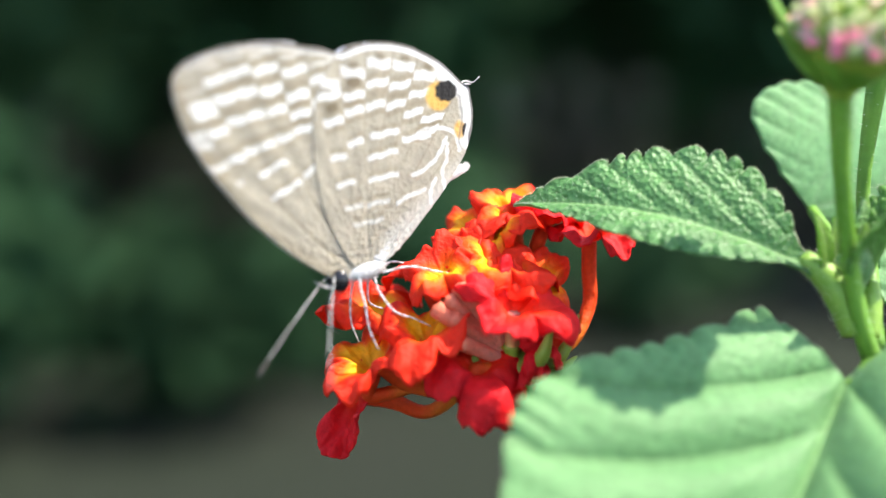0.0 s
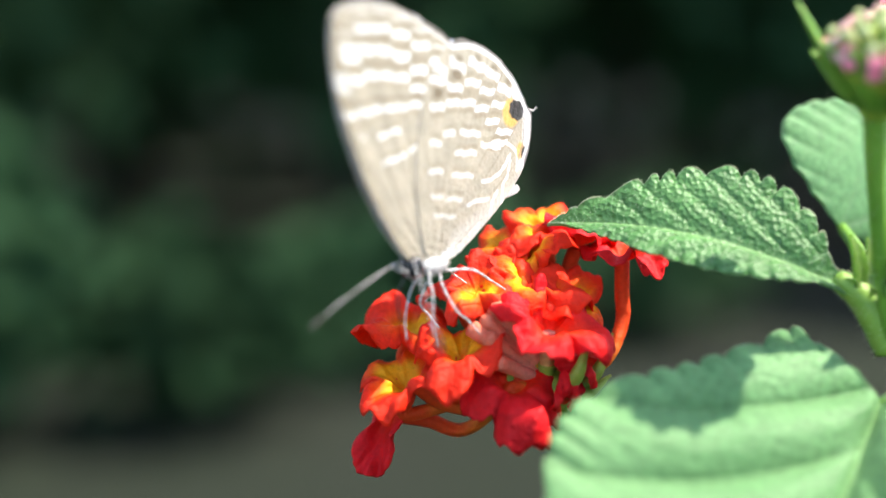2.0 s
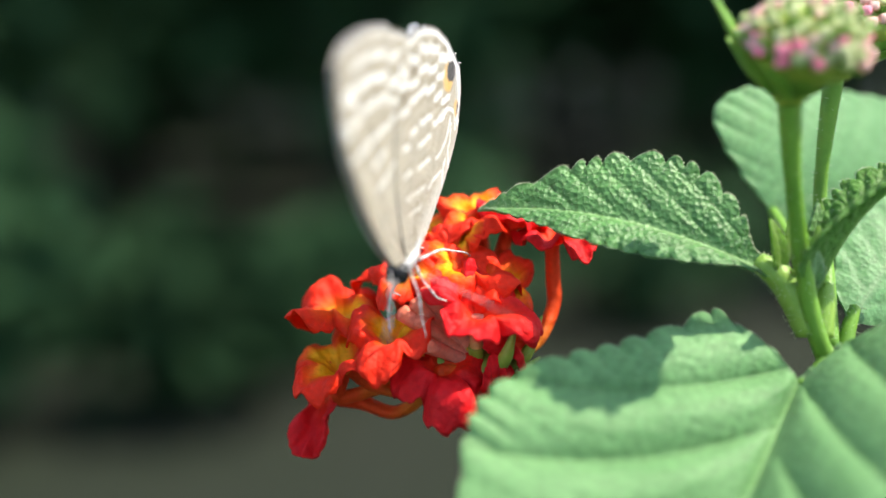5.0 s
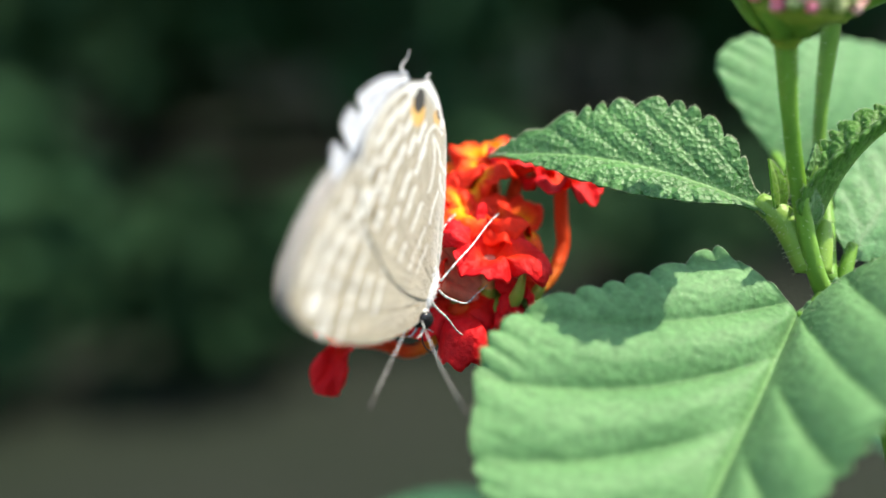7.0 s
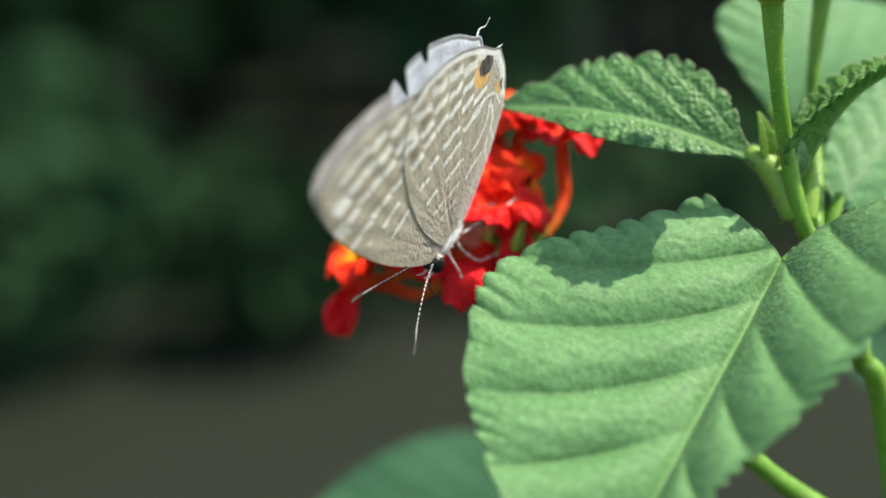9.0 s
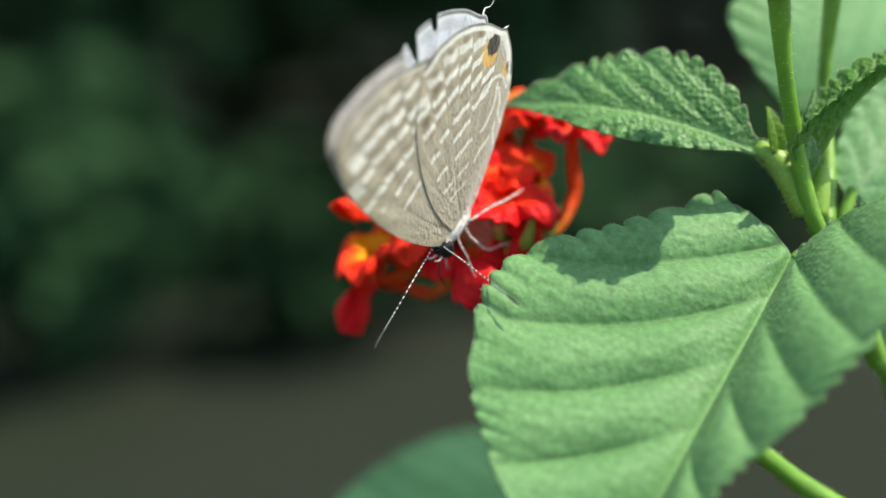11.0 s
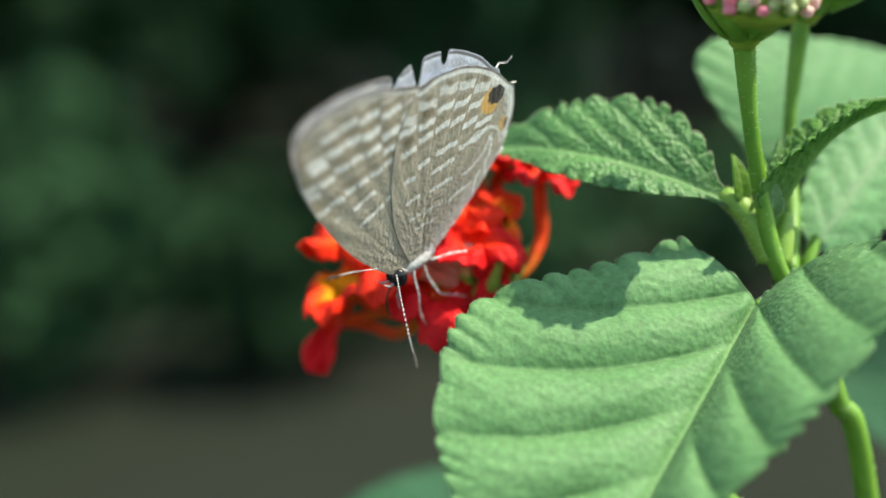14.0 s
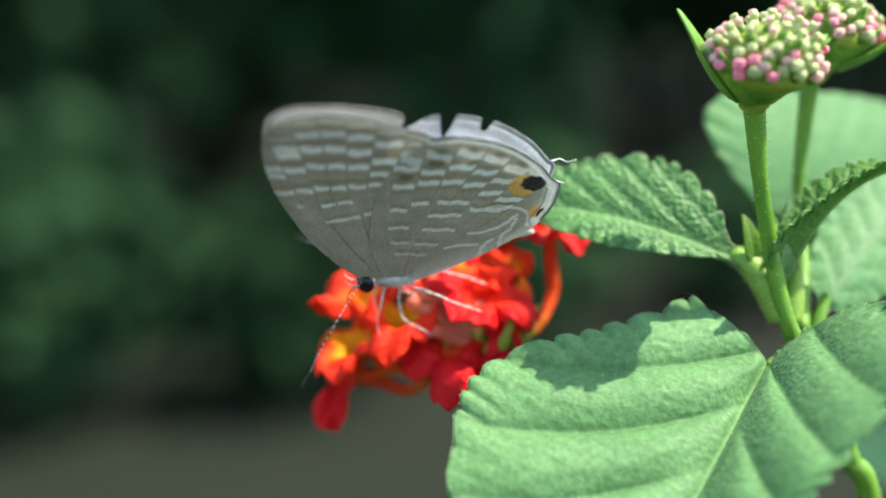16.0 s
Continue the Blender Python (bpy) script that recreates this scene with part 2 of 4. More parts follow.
def foliage(name, centre, size, count, leaf, mat, seed):
    """A clump of bent leaves filling an uneven rounded space, as one mesh."""
    rng = np.random.default_rng(seed)
    verts, faces = [], []
    for i in range(count):
        d = rng.normal(size=3)
        d /= np.linalg.norm(d)
        r = rng.uniform(0.35, 1.0) ** 0.5 * (0.8 + 0.35 * noise.noise(Vector(d * 1.7) + Vector((seed, 0, 0))))
        c = np.array(centre) + d * r * np.array(size)
        if c[2] < 30:
            continue
        a = rng.normal(size=3)
        a[2] = -abs(a[2]) * 0.5
        a /= np.linalg.norm(a)
        b = np.cross(a, rng.normal(size=3))
        b /= np.linalg.norm(b)
        nn = np.cross(a, b)
        ln = leaf * rng.uniform(0.7, 1.3)
        w = ln * 0.28
        k = len(verts)
        for s, q, z in ((0, 0, 0), (0.4, -1, 0.1), (0.45, 0, 0.16), (0.4, 1, 0.1), (0.75, -0.7, 0.06), (0.8, 0, 0.1), (0.75, 0.7, 0.06), (1, 0, -0.08)):
            verts.append(c + a * ln * s + b * w * q + nn * ln * z)
        faces += [(k, k + 2, k + 1), (k, k + 3, k + 2), (k + 1, k + 2, k + 5, k + 4), (k + 2, k + 3, k + 6, k + 5), (k + 4, k + 5, k + 7), (k + 5, k + 6, k + 7)]
    return mesh_from(name, verts, faces, mat, False)


# far leaf greens kept very dark, shade put into the leaf colour
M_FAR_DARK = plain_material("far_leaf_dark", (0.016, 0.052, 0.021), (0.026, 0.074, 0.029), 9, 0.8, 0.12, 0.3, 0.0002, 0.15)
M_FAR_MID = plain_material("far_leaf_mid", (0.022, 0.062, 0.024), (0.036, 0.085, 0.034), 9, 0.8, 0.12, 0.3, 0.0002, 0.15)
M_FAR_SHADE = plain_material("far_leaf_shade", (0.008, 0.026, 0.010), (0.013, 0.038, 0.015), 9, 0.9, 0.08, 0.3, 0.0002, 0.1)
M_BARK = plain_material("bark", (0.018, 0.018, 0.013), (0.032, 0.031, 0.022), 30, 0.85, 0.0, 0.6, 0.01)


def shrub(label, x, y, height, width, count, leaf, mat, seed, group="shrubs behind the flowers"):
    top = new("shrub")
    top.location = (x * MM, y * MM, 0)
    tagged(top, label, "shrub", group)
    rng = np.random.default_rng(seed)
    for i in range(5):
        a = rng.uniform(0, 6.28)
        tip = np.array((math.cos(a) * width * 0.55, math.sin(a) * width * 0.4, height * rng.uniform(0.6, 0.85)))
        v, f, *_ = tube_arrays([(tip[0] * 0.08, tip[1] * 0.08, -20), tip * np.array((0.45, 0.45, 0.5)), tip], [height * 0.013, height * 0.008, height * 0.003], 8, 7, 0.05, seed + i)
        part("branch", mesh_from("branch", v, f, M_BARK), top)
    part("foliage", foliage("foliage", (0, 0, height * 0.55), (width, width * 0.75, height * 0.52), count, leaf, mat, seed), top)
    return top


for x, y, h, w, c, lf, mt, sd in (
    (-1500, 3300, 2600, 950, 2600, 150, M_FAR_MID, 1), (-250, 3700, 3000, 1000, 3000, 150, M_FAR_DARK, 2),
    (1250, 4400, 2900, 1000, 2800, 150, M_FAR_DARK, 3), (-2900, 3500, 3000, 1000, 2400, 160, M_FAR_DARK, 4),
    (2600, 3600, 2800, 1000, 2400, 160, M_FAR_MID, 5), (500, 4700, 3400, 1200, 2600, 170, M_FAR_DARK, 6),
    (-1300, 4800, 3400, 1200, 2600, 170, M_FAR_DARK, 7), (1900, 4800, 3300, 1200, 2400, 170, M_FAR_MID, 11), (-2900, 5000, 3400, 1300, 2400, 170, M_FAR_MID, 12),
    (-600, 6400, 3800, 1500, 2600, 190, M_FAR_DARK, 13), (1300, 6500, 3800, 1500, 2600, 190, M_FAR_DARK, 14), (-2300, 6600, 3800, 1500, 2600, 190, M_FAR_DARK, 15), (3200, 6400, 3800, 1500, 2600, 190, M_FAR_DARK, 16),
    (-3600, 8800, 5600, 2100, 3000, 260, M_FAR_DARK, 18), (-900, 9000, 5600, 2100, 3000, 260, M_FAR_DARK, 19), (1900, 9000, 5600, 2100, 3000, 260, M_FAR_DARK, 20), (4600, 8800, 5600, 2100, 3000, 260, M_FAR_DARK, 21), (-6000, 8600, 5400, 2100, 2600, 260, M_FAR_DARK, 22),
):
    shrub("dense leafy shrub, dark green colour standing in for shade", x, y, h, w, c, lf, mt, sd)
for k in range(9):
    shrub("dense leafy shrub, dark green colour standing in for shade", -7600 + 1900 * k, 11500, 2300, 1350, 1400, 280, M_FAR_DARK, 60 + k)
# low shrubs, one near black to paint the shade left of the flower
for x, y, h, w, c, lf, mt, sd in ((-900, 2150, 620, 300, 700, 90, M_FAR_DARK, 8), (-470, 2300, 430, 280, 600, 80, M_FAR_SHADE, 9), (-60, 2700, 430, 300, 600, 80, M_FAR_DARK, 41), (520, 3000, 430, 320, 600, 80, M_FAR_MID, 42), (-1250, 1900, 520, 300, 600, 90, M_FAR_DARK, 17)):
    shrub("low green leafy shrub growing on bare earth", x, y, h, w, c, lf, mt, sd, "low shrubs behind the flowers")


# ---- the flowering plant ----
plant = tagged(new("lantana_plant"), "green lantana plant with red-orange flower head and pink bud heads", "plant")


def blade(length, width, back=0.0, full=0.42, n=11):
    """The edge of one half of a leaf: points (along, out) from the base to the tip."""
    out = []
    for i in range(n):
        s = i / (n - 1)
        w = width * (math.sin(math.pi * s ** (math.log(0.5) / math.log(full))) ** 0.85 if 0 < s < 1 else 0)
        out.append((s * length - back * w * (1 - s) ** 2, w))
    return out


def leaf(name, base, tip, side, left, right, mat, label="", arch=0.0, fold=(0.0, 0.0), curl=(0.0, 0.0), teeth=12, tooth=0.3, bulge=0.5, puff=0.0, puff_size=1.1, veins=7, seed=1, ns=150, nq=36, hairs=0, slant=0.75, pale=0.55, bend=0.0):
    """A crenate leaf. left and right: the edge of each half as points (along, out); side points to the right half. fold (degrees)
    and curl (radians at the edge) bend each half away from the upper face, arch lifts the midrib's middle."""
    rng = np.random.default_rng(seed)
    base, tip, side = np.array(base, float), np.array(tip, float), np.array(side, float)
    way = tip - base
    length = np.linalg.norm(way)
    way /= length
    side -= way * (side @ way)
    side /= np.linalg.norm(side)
    up = np.cross(side, way)
    edges = (spline(left, ns + 1), spline(right, ns + 1))
    run = [np.r_[0, np.cumsum(np.linalg.norm(np.diff(e, axis=0), axis=1))] for e in edges]
    verts, vein, groove_shade = [], [], []
    for i in range(ns + 1):
        s = i / ns
        for j in range(-nq, nq + 1):
            q = abs(j) / nq
            k = 0 if j < 0 else 1
            ex, ew = edges[k][i]
            ew = max(ew, 0.0)
            ph = run[k][i] / run[k][-1] * teeth * (1 + 0.04 * math.sin(i * 0.13 + k * 2 + seed)) + (0.25 if j < 0 else 0.6)
            crown = abs(math.sin(math.pi * ph)) ** 0.6
            size = min(1.0, ew / 2.5)
            w = ew * q + tooth * (crown - 0.6) * q**7 * size
            mid = s * length
            along = mid + (ex - mid) * q
            ang = radians(fold[k]) + curl[k] * q
            lat, drop = w * math.cos(ang), w * math.sin(ang)
            vp = (along - w * slant * (1.25 - bend * w)) / length * veins + 0.3 * k + 5
            fr = vp - math.floor(vp)
            env = min(1, 4 * q) * min(1, ew / 3)
            quilt = (math.sin(math.pi * fr) ** 0.8 - 0.5) * bulge * env * (1 - 0.65 * q**4)
            vp2 = vp * 4 + q * 3 + 0.8 * noise.noise((along * 0.5, w * 0.5, seed))
            quilt += min(0.03, 0.08 * bulge) * env * math.sin(2 * math.pi * vp2) * (0.6 + 0.4 * math.sin(w * 3.1 + seed))
            line = 0.0
            if puff:
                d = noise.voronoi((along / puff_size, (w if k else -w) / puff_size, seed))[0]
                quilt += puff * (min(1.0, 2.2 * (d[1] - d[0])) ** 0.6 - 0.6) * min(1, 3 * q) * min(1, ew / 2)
                # dark along puff edges and side veins, painted where crease shade would fall
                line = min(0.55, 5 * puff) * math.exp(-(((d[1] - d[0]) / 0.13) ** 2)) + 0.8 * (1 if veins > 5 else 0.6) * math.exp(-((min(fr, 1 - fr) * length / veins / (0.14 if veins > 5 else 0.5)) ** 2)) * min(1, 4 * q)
            rim = tooth * 1.0 * (crown - 0.5) * q ** (5 if veins > 5 else 11) * size
            wav = min(0.22, 0.5 * bulge) * noise.noise((along * 0.16 + seed, (w if k else -w) * 0.16, seed * 0.7))
            z = arch * 4 * s * (1 - s) - drop + quilt + wav + rim - 0.35 * bulge * math.exp(-((w / 0.5) ** 2))
            verts.append(base + way * along + side * lat * (1 if k else -1) + up * z)
            near = min(fr, 1 - fr) * length / veins
            groove_shade.append(min(1.0, line))
            vein.append(max(0.9 * math.exp(-((w / 0.26) ** 2)), pale * math.exp(-((near / 0.2) ** 2)) * min(1, 3 * q) * (1 - 0.6 * q)))
    cols = 2 * nq + 1
    ob = part(name, mesh_from(name, verts, grid_faces(ns + 1, cols), mat, True, [("vein", vein), ("groove_shade", groove_shade)]), plant, label)
    sol = ob.modifiers.new("thickness", "SOLIDIFY")
    sol.thickness, sol.offset = 0.00022, -1
    if hairs:
        verts = np.array(verts)
        pieces = []
        for i in range(hairs):
            r, edge = rng.integers(2, ns - 1), rng.random() < 0.6
            c = (0 if rng.random() < 0.5 else cols - 1) if edge else rng.integers(0, cols)
            root = verts[r * cols + c]
            out = side * (-1 if c < nq else 1) * (1.0 if edge else 0.2) + up * 0.9 + rng.normal(size=3) * 0.35
            pieces.append(strand(root, out, rng.uniform(0.08, 0.2), 0.018))
        v, f = join(pieces)
        tagged(part("leaf_hairs", mesh_from("leaf_hairs", v, f, M_HAIR), ob), "fine pale hairs on the leaf", kind="stuff")
    return ob


def stem(name, points, radii, label="", n=40, hairs=0, seed=3, mat=None, parent=None):
    v, f, share, path, tang, rad = tube_arrays(points, radii, n, 14, 0.012, seed)
    ob = part(name, mesh_from(name, v, f, mat or M_STEM), parent or plant, label)
    if hairs:
        rng = np.random.default_rng(seed)
        pieces = []
        for i in range(hairs):
            k = rng.integers(0, n)
            d = np.cross(tang[k], rng.normal(size=3))
            d /= np.linalg.norm(d)
            pieces.append(strand(path[k] + d * rad[k] * 0.95, d + rng.normal(size=3) * 0.25, rng.uniform(0.2, 0.5), 0.024))
        hv, hf = join(pieces)
        tagged(part("stem_hairs", mesh_from("stem_hairs", hv, hf, M_HAIR), ob), "fine pale hairs on the stem", kind="stuff")
    return ob


def build_stems():
    stem("main_stem", [(24.7, 77.0, 747.0), (25.5, 78.0, 740.9), (26.8, 79.0, 734.5), (28.2, 79.2, 729.5), (31.3, 80.2, 724.0), (33.2, 80.6, 719.0), (36.0, 81.5, 711.0), (45.0, 88.0, 660.0), (60.0, 110.0, 500.0), (70.0, 140.0, 250.0), (75.0, 150.0, -10.0)],
         [0.82, 0.57, 0.61, 0.67, 0.74, 0.82, 0.9, 1.4, 2.2, 3.0, 3.6], "upright green stem with fine hairs", 160, 420)
    stem("bud_stem", [(31.0, 88.0, 748.0), (30.4, 88.0, 741.0), (30.3, 87.5, 737.0), (30.2, 85.0, 733.2), (29.4, 81.0, 729.0)], [0.78, 0.5, 0.5, 0.56, 0.65], "", 40, 160, 4)
    stem("flower_stalk", [(5.6, 83.3, 726.0), (8.0, 83.0, 722.5), (14.0, 80.5, 717.5), (22.4, 78.0, 713.4), (27.1, 78.0, 709.7), (32.0, 78.6, 706.0), (40.0, 84.0, 697.0)], [0.9, 0.7, 0.7, 0.75, 0.8, 0.85, 0.9], "", 50, 60, 5)
    stem("petiole", [(24.2, 81.2, 735.0), (25.6, 80.7, 734.0), (26.6, 80.3, 732.6), (27.6, 79.7, 730.4)], [0.7, 1.0, 1.1, 1.05], "", 20, 260, 6, M_PETIOLE)
    stem("petiole", [(28.9, 80.9, 733.4), (28.7, 80.4, 732.2), (28.4, 79.8, 730.0)], [0.5, 0.75, 0.85], "", 16, 80, 7, M_PETIOLE)
    stem("petiole", [(26.2, 76.6, 727.6), (27.4, 77.8, 727.7), (28.6, 79.0, 728.4)], [0.3, 0.5, 0.7], "", 16, 20, 8)
    stem("petiole", [(31.6, 82.7, 731.4), (30.8, 81.9, 729.4), (30.2, 80.9, 726.8)], [0.4, 0.6, 0.75], "", 16, 60, 18)
    stem("petiole", [(28.4, 93.5, 736.6), (28.9, 89.0, 734.5), (29.4, 83.0, 731.0)], [0.4, 0.6, 0.7], "", 16, 30, 9)


build_stems()


BROAD_LEFT = [(0, 0), (-0.9, 2.5), (-1.2, 4.6), (-1.5, 7.0), (0.6, 8.4), (2.9, 10.1), (5.4, 12.0), (8.2, 14.6), (10.8, 16.4), (14.1, 17.2), (17.1, 16.5), (20.0, 15.3), (22.8, 13.3), (25.0, 11.0), (26.9, 8.6), (28.4, 6.0), (29.6, 3.0), (30.4, 0)]
BROAD_RIGHT = [(0, 0), (-2.6, 1.6), (-4.0, 3.4), (-5.0, 6.2), (-4.2, 9.2), (-1.0, 11.2), (3.0, 11.6), (6.5, 10.7), (10.6, 9.4), (14.8, 7.6), (17.6, 5.9), (20.4, 4.4), (24.0, 2.8), (27.4, 1.4), (30.4, 0)]


def build_leaves():
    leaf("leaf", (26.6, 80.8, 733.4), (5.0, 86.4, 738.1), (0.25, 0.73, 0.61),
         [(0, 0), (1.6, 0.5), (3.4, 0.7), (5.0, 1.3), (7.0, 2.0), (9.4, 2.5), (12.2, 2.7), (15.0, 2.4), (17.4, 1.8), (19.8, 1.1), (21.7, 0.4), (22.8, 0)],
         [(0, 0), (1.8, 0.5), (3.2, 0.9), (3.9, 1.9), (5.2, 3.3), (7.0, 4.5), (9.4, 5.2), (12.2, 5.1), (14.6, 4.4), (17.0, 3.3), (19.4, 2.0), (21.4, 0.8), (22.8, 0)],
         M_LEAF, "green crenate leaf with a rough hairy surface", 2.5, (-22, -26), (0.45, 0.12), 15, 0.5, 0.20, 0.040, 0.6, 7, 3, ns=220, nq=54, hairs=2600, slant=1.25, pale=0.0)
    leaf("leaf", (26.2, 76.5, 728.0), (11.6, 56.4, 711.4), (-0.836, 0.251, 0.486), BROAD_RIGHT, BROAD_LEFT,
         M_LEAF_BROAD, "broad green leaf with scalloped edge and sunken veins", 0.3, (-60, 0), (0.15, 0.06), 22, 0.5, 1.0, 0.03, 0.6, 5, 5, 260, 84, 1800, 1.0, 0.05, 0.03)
    leaf("leaf", (28.3, 93.5, 736.6), (49.3, 105.8, 740.8), (0.2, -0.2, -0.95), [(0, 0), (-1.2, 2.6), (-2.2, 5.8), (-2.4, 8.0), (-1.4, 9.5), (1.0, 10.1), (4.0, 9.8), (9.0, 8.4), (14.0, 6.7), (19.0, 4.4), (22.4, 1.9), (24.1, 0)], [(0, 0), (1.8, 1.5), (4.0, 3.0), (8.0, 4.6), (13.0, 4.8), (18.0, 3.4), (22.0, 1.3), (24.1, 0)],
         M_LEAF_PALE, "pale green leaf behind the stems", 0.8, (4, 8), (0.1, 0.2), 17, 0.3, 0.14, 0, 1, 7, 7, 110, 30, 500)
    leaf("leaf", (28.0, 80.6, 732.6), (39.0, 83.0, 741.6), (0.3, -0.93, -0.1), blade(14.4, 2.6, 0.1), [(0, 0), (-0.2, 1.0), (-0.4, 2.2), (0.4, 3.2), (2.2, 3.7), (4.8, 3.6), (8.0, 3.2), (11.0, 2.2), (13.2, 0.9), (14.4, 0)],
         M_LEAF_FRESH, "young arched green leaf folded upwards with hairy crenate edge", 2.7, (-40, -72), (0.3, 0.5), 14, 0.4, 0.3, 0.10, 0.7, 9, 11, hairs=1800, pale=0.35)
    leaf("leaf", (31.3, 82.5, 730.3), (43.2, 95.0, 741.6), (0.75, -0.35, -0.55), blade(20.6, 4.0, 0.1), blade(20.6, 4.2, 0.1),
         M_LEAF_PALE, "pale green leaf with hairy edge", 0.6, (5, 12), (0.1, 0.3), 13, 0.3, 0.10, 0, 1, 8, 13, 100, 24, 500)
    for b, t, w, sd in (((25.6, 80.4, 734.3), (24.7, 80.2, 738.2), 0.75, 21), ((26.1, 81.4, 734.9), (26.4, 81.6, 737.8), 0.6, 22), ((27.0, 80.6, 734.4), (28.1, 80.2, 737.6), 0.8, 23), ((27.6, 81.8, 734.8), (28.5, 82.2, 739.0), 0.9, 24), ((27.2, 79.6, 733.2), (27.6, 79.0, 736.2), 0.9, 25)):
        leaf("young_leaf", b, t, (0.8, 0.5, 0.1), blade(math.dist(b, t), w, 0.1, 0.36), blade(math.dist(b, t), w, 0.1, 0.36), M_LEAF_YOUNG if sd < 24 else M_LEAF, "small unopened hairy leaf at the node", 0.35, (-22, -22), (0.3, 0.3), 8, 0.09, 0.14, 0.04, 0.6, 6, sd, 60, 16, 220)


build_leaves()

# a lower leaf, seen beneath the broad one, its shade put into a darker green
leaf("leaf", (14.0, 120.0, 690.0), (-17.0, 98.0, 694.0), (0.3, 0.75, 0.6), blade(38, 10.5, 0.3), blade(38, 10, 0.3), M_LEAF_SHADE, "lower green leaf, darkened in colour for shade", 1.0, (10, 10), (0.2, 0.2), 17, 0.4, 0.5, 0, 1, 7, 31, 90, 26)
stem("petiole", [(14.0, 120.0, 690.0), (24.0, 118.0, 684.0), (46.0, 92.0, 652.0)], [0.8, 0.8, 0.9], "", 20, 0, 12)

# a rear leaf in the same shade-darkened green
leaf("leaf", (66.0, 137.0, 700.0), (41.5, 126.0, 706.0), (-0.25, -0.60, -0.75), blade(27.5, 11, 0.3), blade(27.5, 11, 0.3), M_LEAF_SHADE, "green leaf further back", 0.8, (8, 8), (0.2, 0.2), 17, 0.4, 0.4, 0, 1, 7, 37, 80, 24)
stem("petiole", [(66.0, 137.0, 700.0), (73.0, 138.0, 692.0), (62.0, 114.0, 480.0)], [0.8, 0.9, 1.2], "", 24, 0, 14)

# ---- the flower head ----
CORE = np.array((5.2, 84.2, 726.8))
flower = part("flower_head", mesh_from("flower_head", *ball(CORE + (0.3, -0.6, -0.6), (1.5, 1.4, 1.7), None, 12, 16, 0.04, 2), M_CALYX), plant, "red-orange flower head of many small florets")


def floret(centre, radius, old, face, lobes, aim, sizes=(), seed=0, cup=0.3, tube=(), droop=0.42, slim=0.0, blunt=0.62):
    """One floret: a ruffled lobed limb with its throat, and a bent tube that runs back to the head. aim: where the first lobe points."""
    rng = np.random.default_rng(seed)
    c = np.array(centre, float)
    n = np.array(face, float)
    n /= np.linalg.norm(n)
    a = np.array(aim, float)
    a -= n * (a @ n)
    a /= np.linalg.norm(a)
    b = np.cross(n, a)
    rings, cols = 22, 110
    lob = rng.uniform(0.85, 1.12, lobes)
    if sizes:
        lob = np.array(sizes)
    tilt = rng.uniform(-0.4, 0.3, lobes)
    slim = slim or rng.uniform(0.72, 1.0)
    radius *= 1.1
    skew = rng.uniform(-0.25, 0.25, lobes)
    side = rng.uniform(0, 6.28)
    verts, blend = [], []
    for i in range(rings + 1):
        rho = 0.05 + 0.95 * i / rings
        for j in range(cols):
            th = 2 * math.pi * j / cols
            u = th / (2 * math.pi) * lobes
            k = int(u) % lobes
            fr = u - int(u)
            shape = max(0.0, math.sin(math.pi * fr)) ** blunt
            notch = 1 - 0.10 * math.exp(-(((fr - 0.5) / 0.1) ** 2))
            size = lob[k] * notch + 0.08 * noise.noise((th * 4.1, seed, 0.5)) + 0.05 * noise.noise((th * 13, seed, 2.5))
            r = radius * (0.14 * min(1.0, 0.04 + i / 2) + (rho - 0.05) * (0.52 + 0.47 * shape * size))
            fold = 0.06 * radius * rho**1.6 * math.cos(2 * math.pi * (fr - 0.5 + skew[k] * rho))
            ruff = 0.5 * radius * rho**1.5 * noise.noise((math.cos(th) * 1.7 + seed, math.sin(th) * 1.7, rho * 1.2)) + 0.22 * radius * rho**2 * noise.noise((math.cos(th) * rho * 3.0 + seed, math.sin(th) * rho * 3.6, 4.0)) + 0.1 * radius * rho**3 * noise.noise((math.cos(th) * 7 + seed, math.sin(th) * 8, rho * 3))
            z = -cup * radius * (1 - rho) ** 2 * 2.4 + 0.18 * cup * radius - droop * radius * rho**2.4 * size + tilt[k] * radius * rho**1.5 * shape + ruff - fold - 0.16 * radius * rho**2 * (1 - shape)
            an = th - math.pi / lobes
            verts.append(c + r * (math.cos(an) * a + slim * math.sin(an) * b) + n * z)
            blend.append(rho + 0.12 * (1 - shape) * rho + 0.28 * math.cos(th - side) * min(1, rho * 3) + 0.05)
    me = mesh_from("floret", verts, grid_faces(rings + 1, cols, True), M_PETAL_OLD if old else M_PETAL_YOUNG, True, [("blend", blend)])
    ob = part("floret", me, flower, "deep red floret" if old else "orange-red floret with yellow throat")
    sol = ob.modifiers.new("thickness", "SOLIDIFY")
    sol.thickness, sol.offset = 0.00010, 0
    end = CORE + (c - CORE) * 0.12 + rng.normal(size=3) * 0.4
    back = c - n * 2.05 * radius * cup
    path = [back, *tube, end] if tube else [back, c - n * np.linalg.norm(c - end) * 0.45, end]
    v, f, share, *_ = tube_arrays(path, [0.55, 0.55, 0.5, 0.5], 26, 12, 0.01, seed)
    pale = seed in (45, 52, 53, 54)
    part("corolla_tube", mesh_from("corolla_tube", v, f, M_TUBE_PALE if pale else M_TUBE, True, [("blend", share)]), flower, "pale pink corolla tube" if pale else "orange bent corolla tube")
    last = np.array(path[-2])
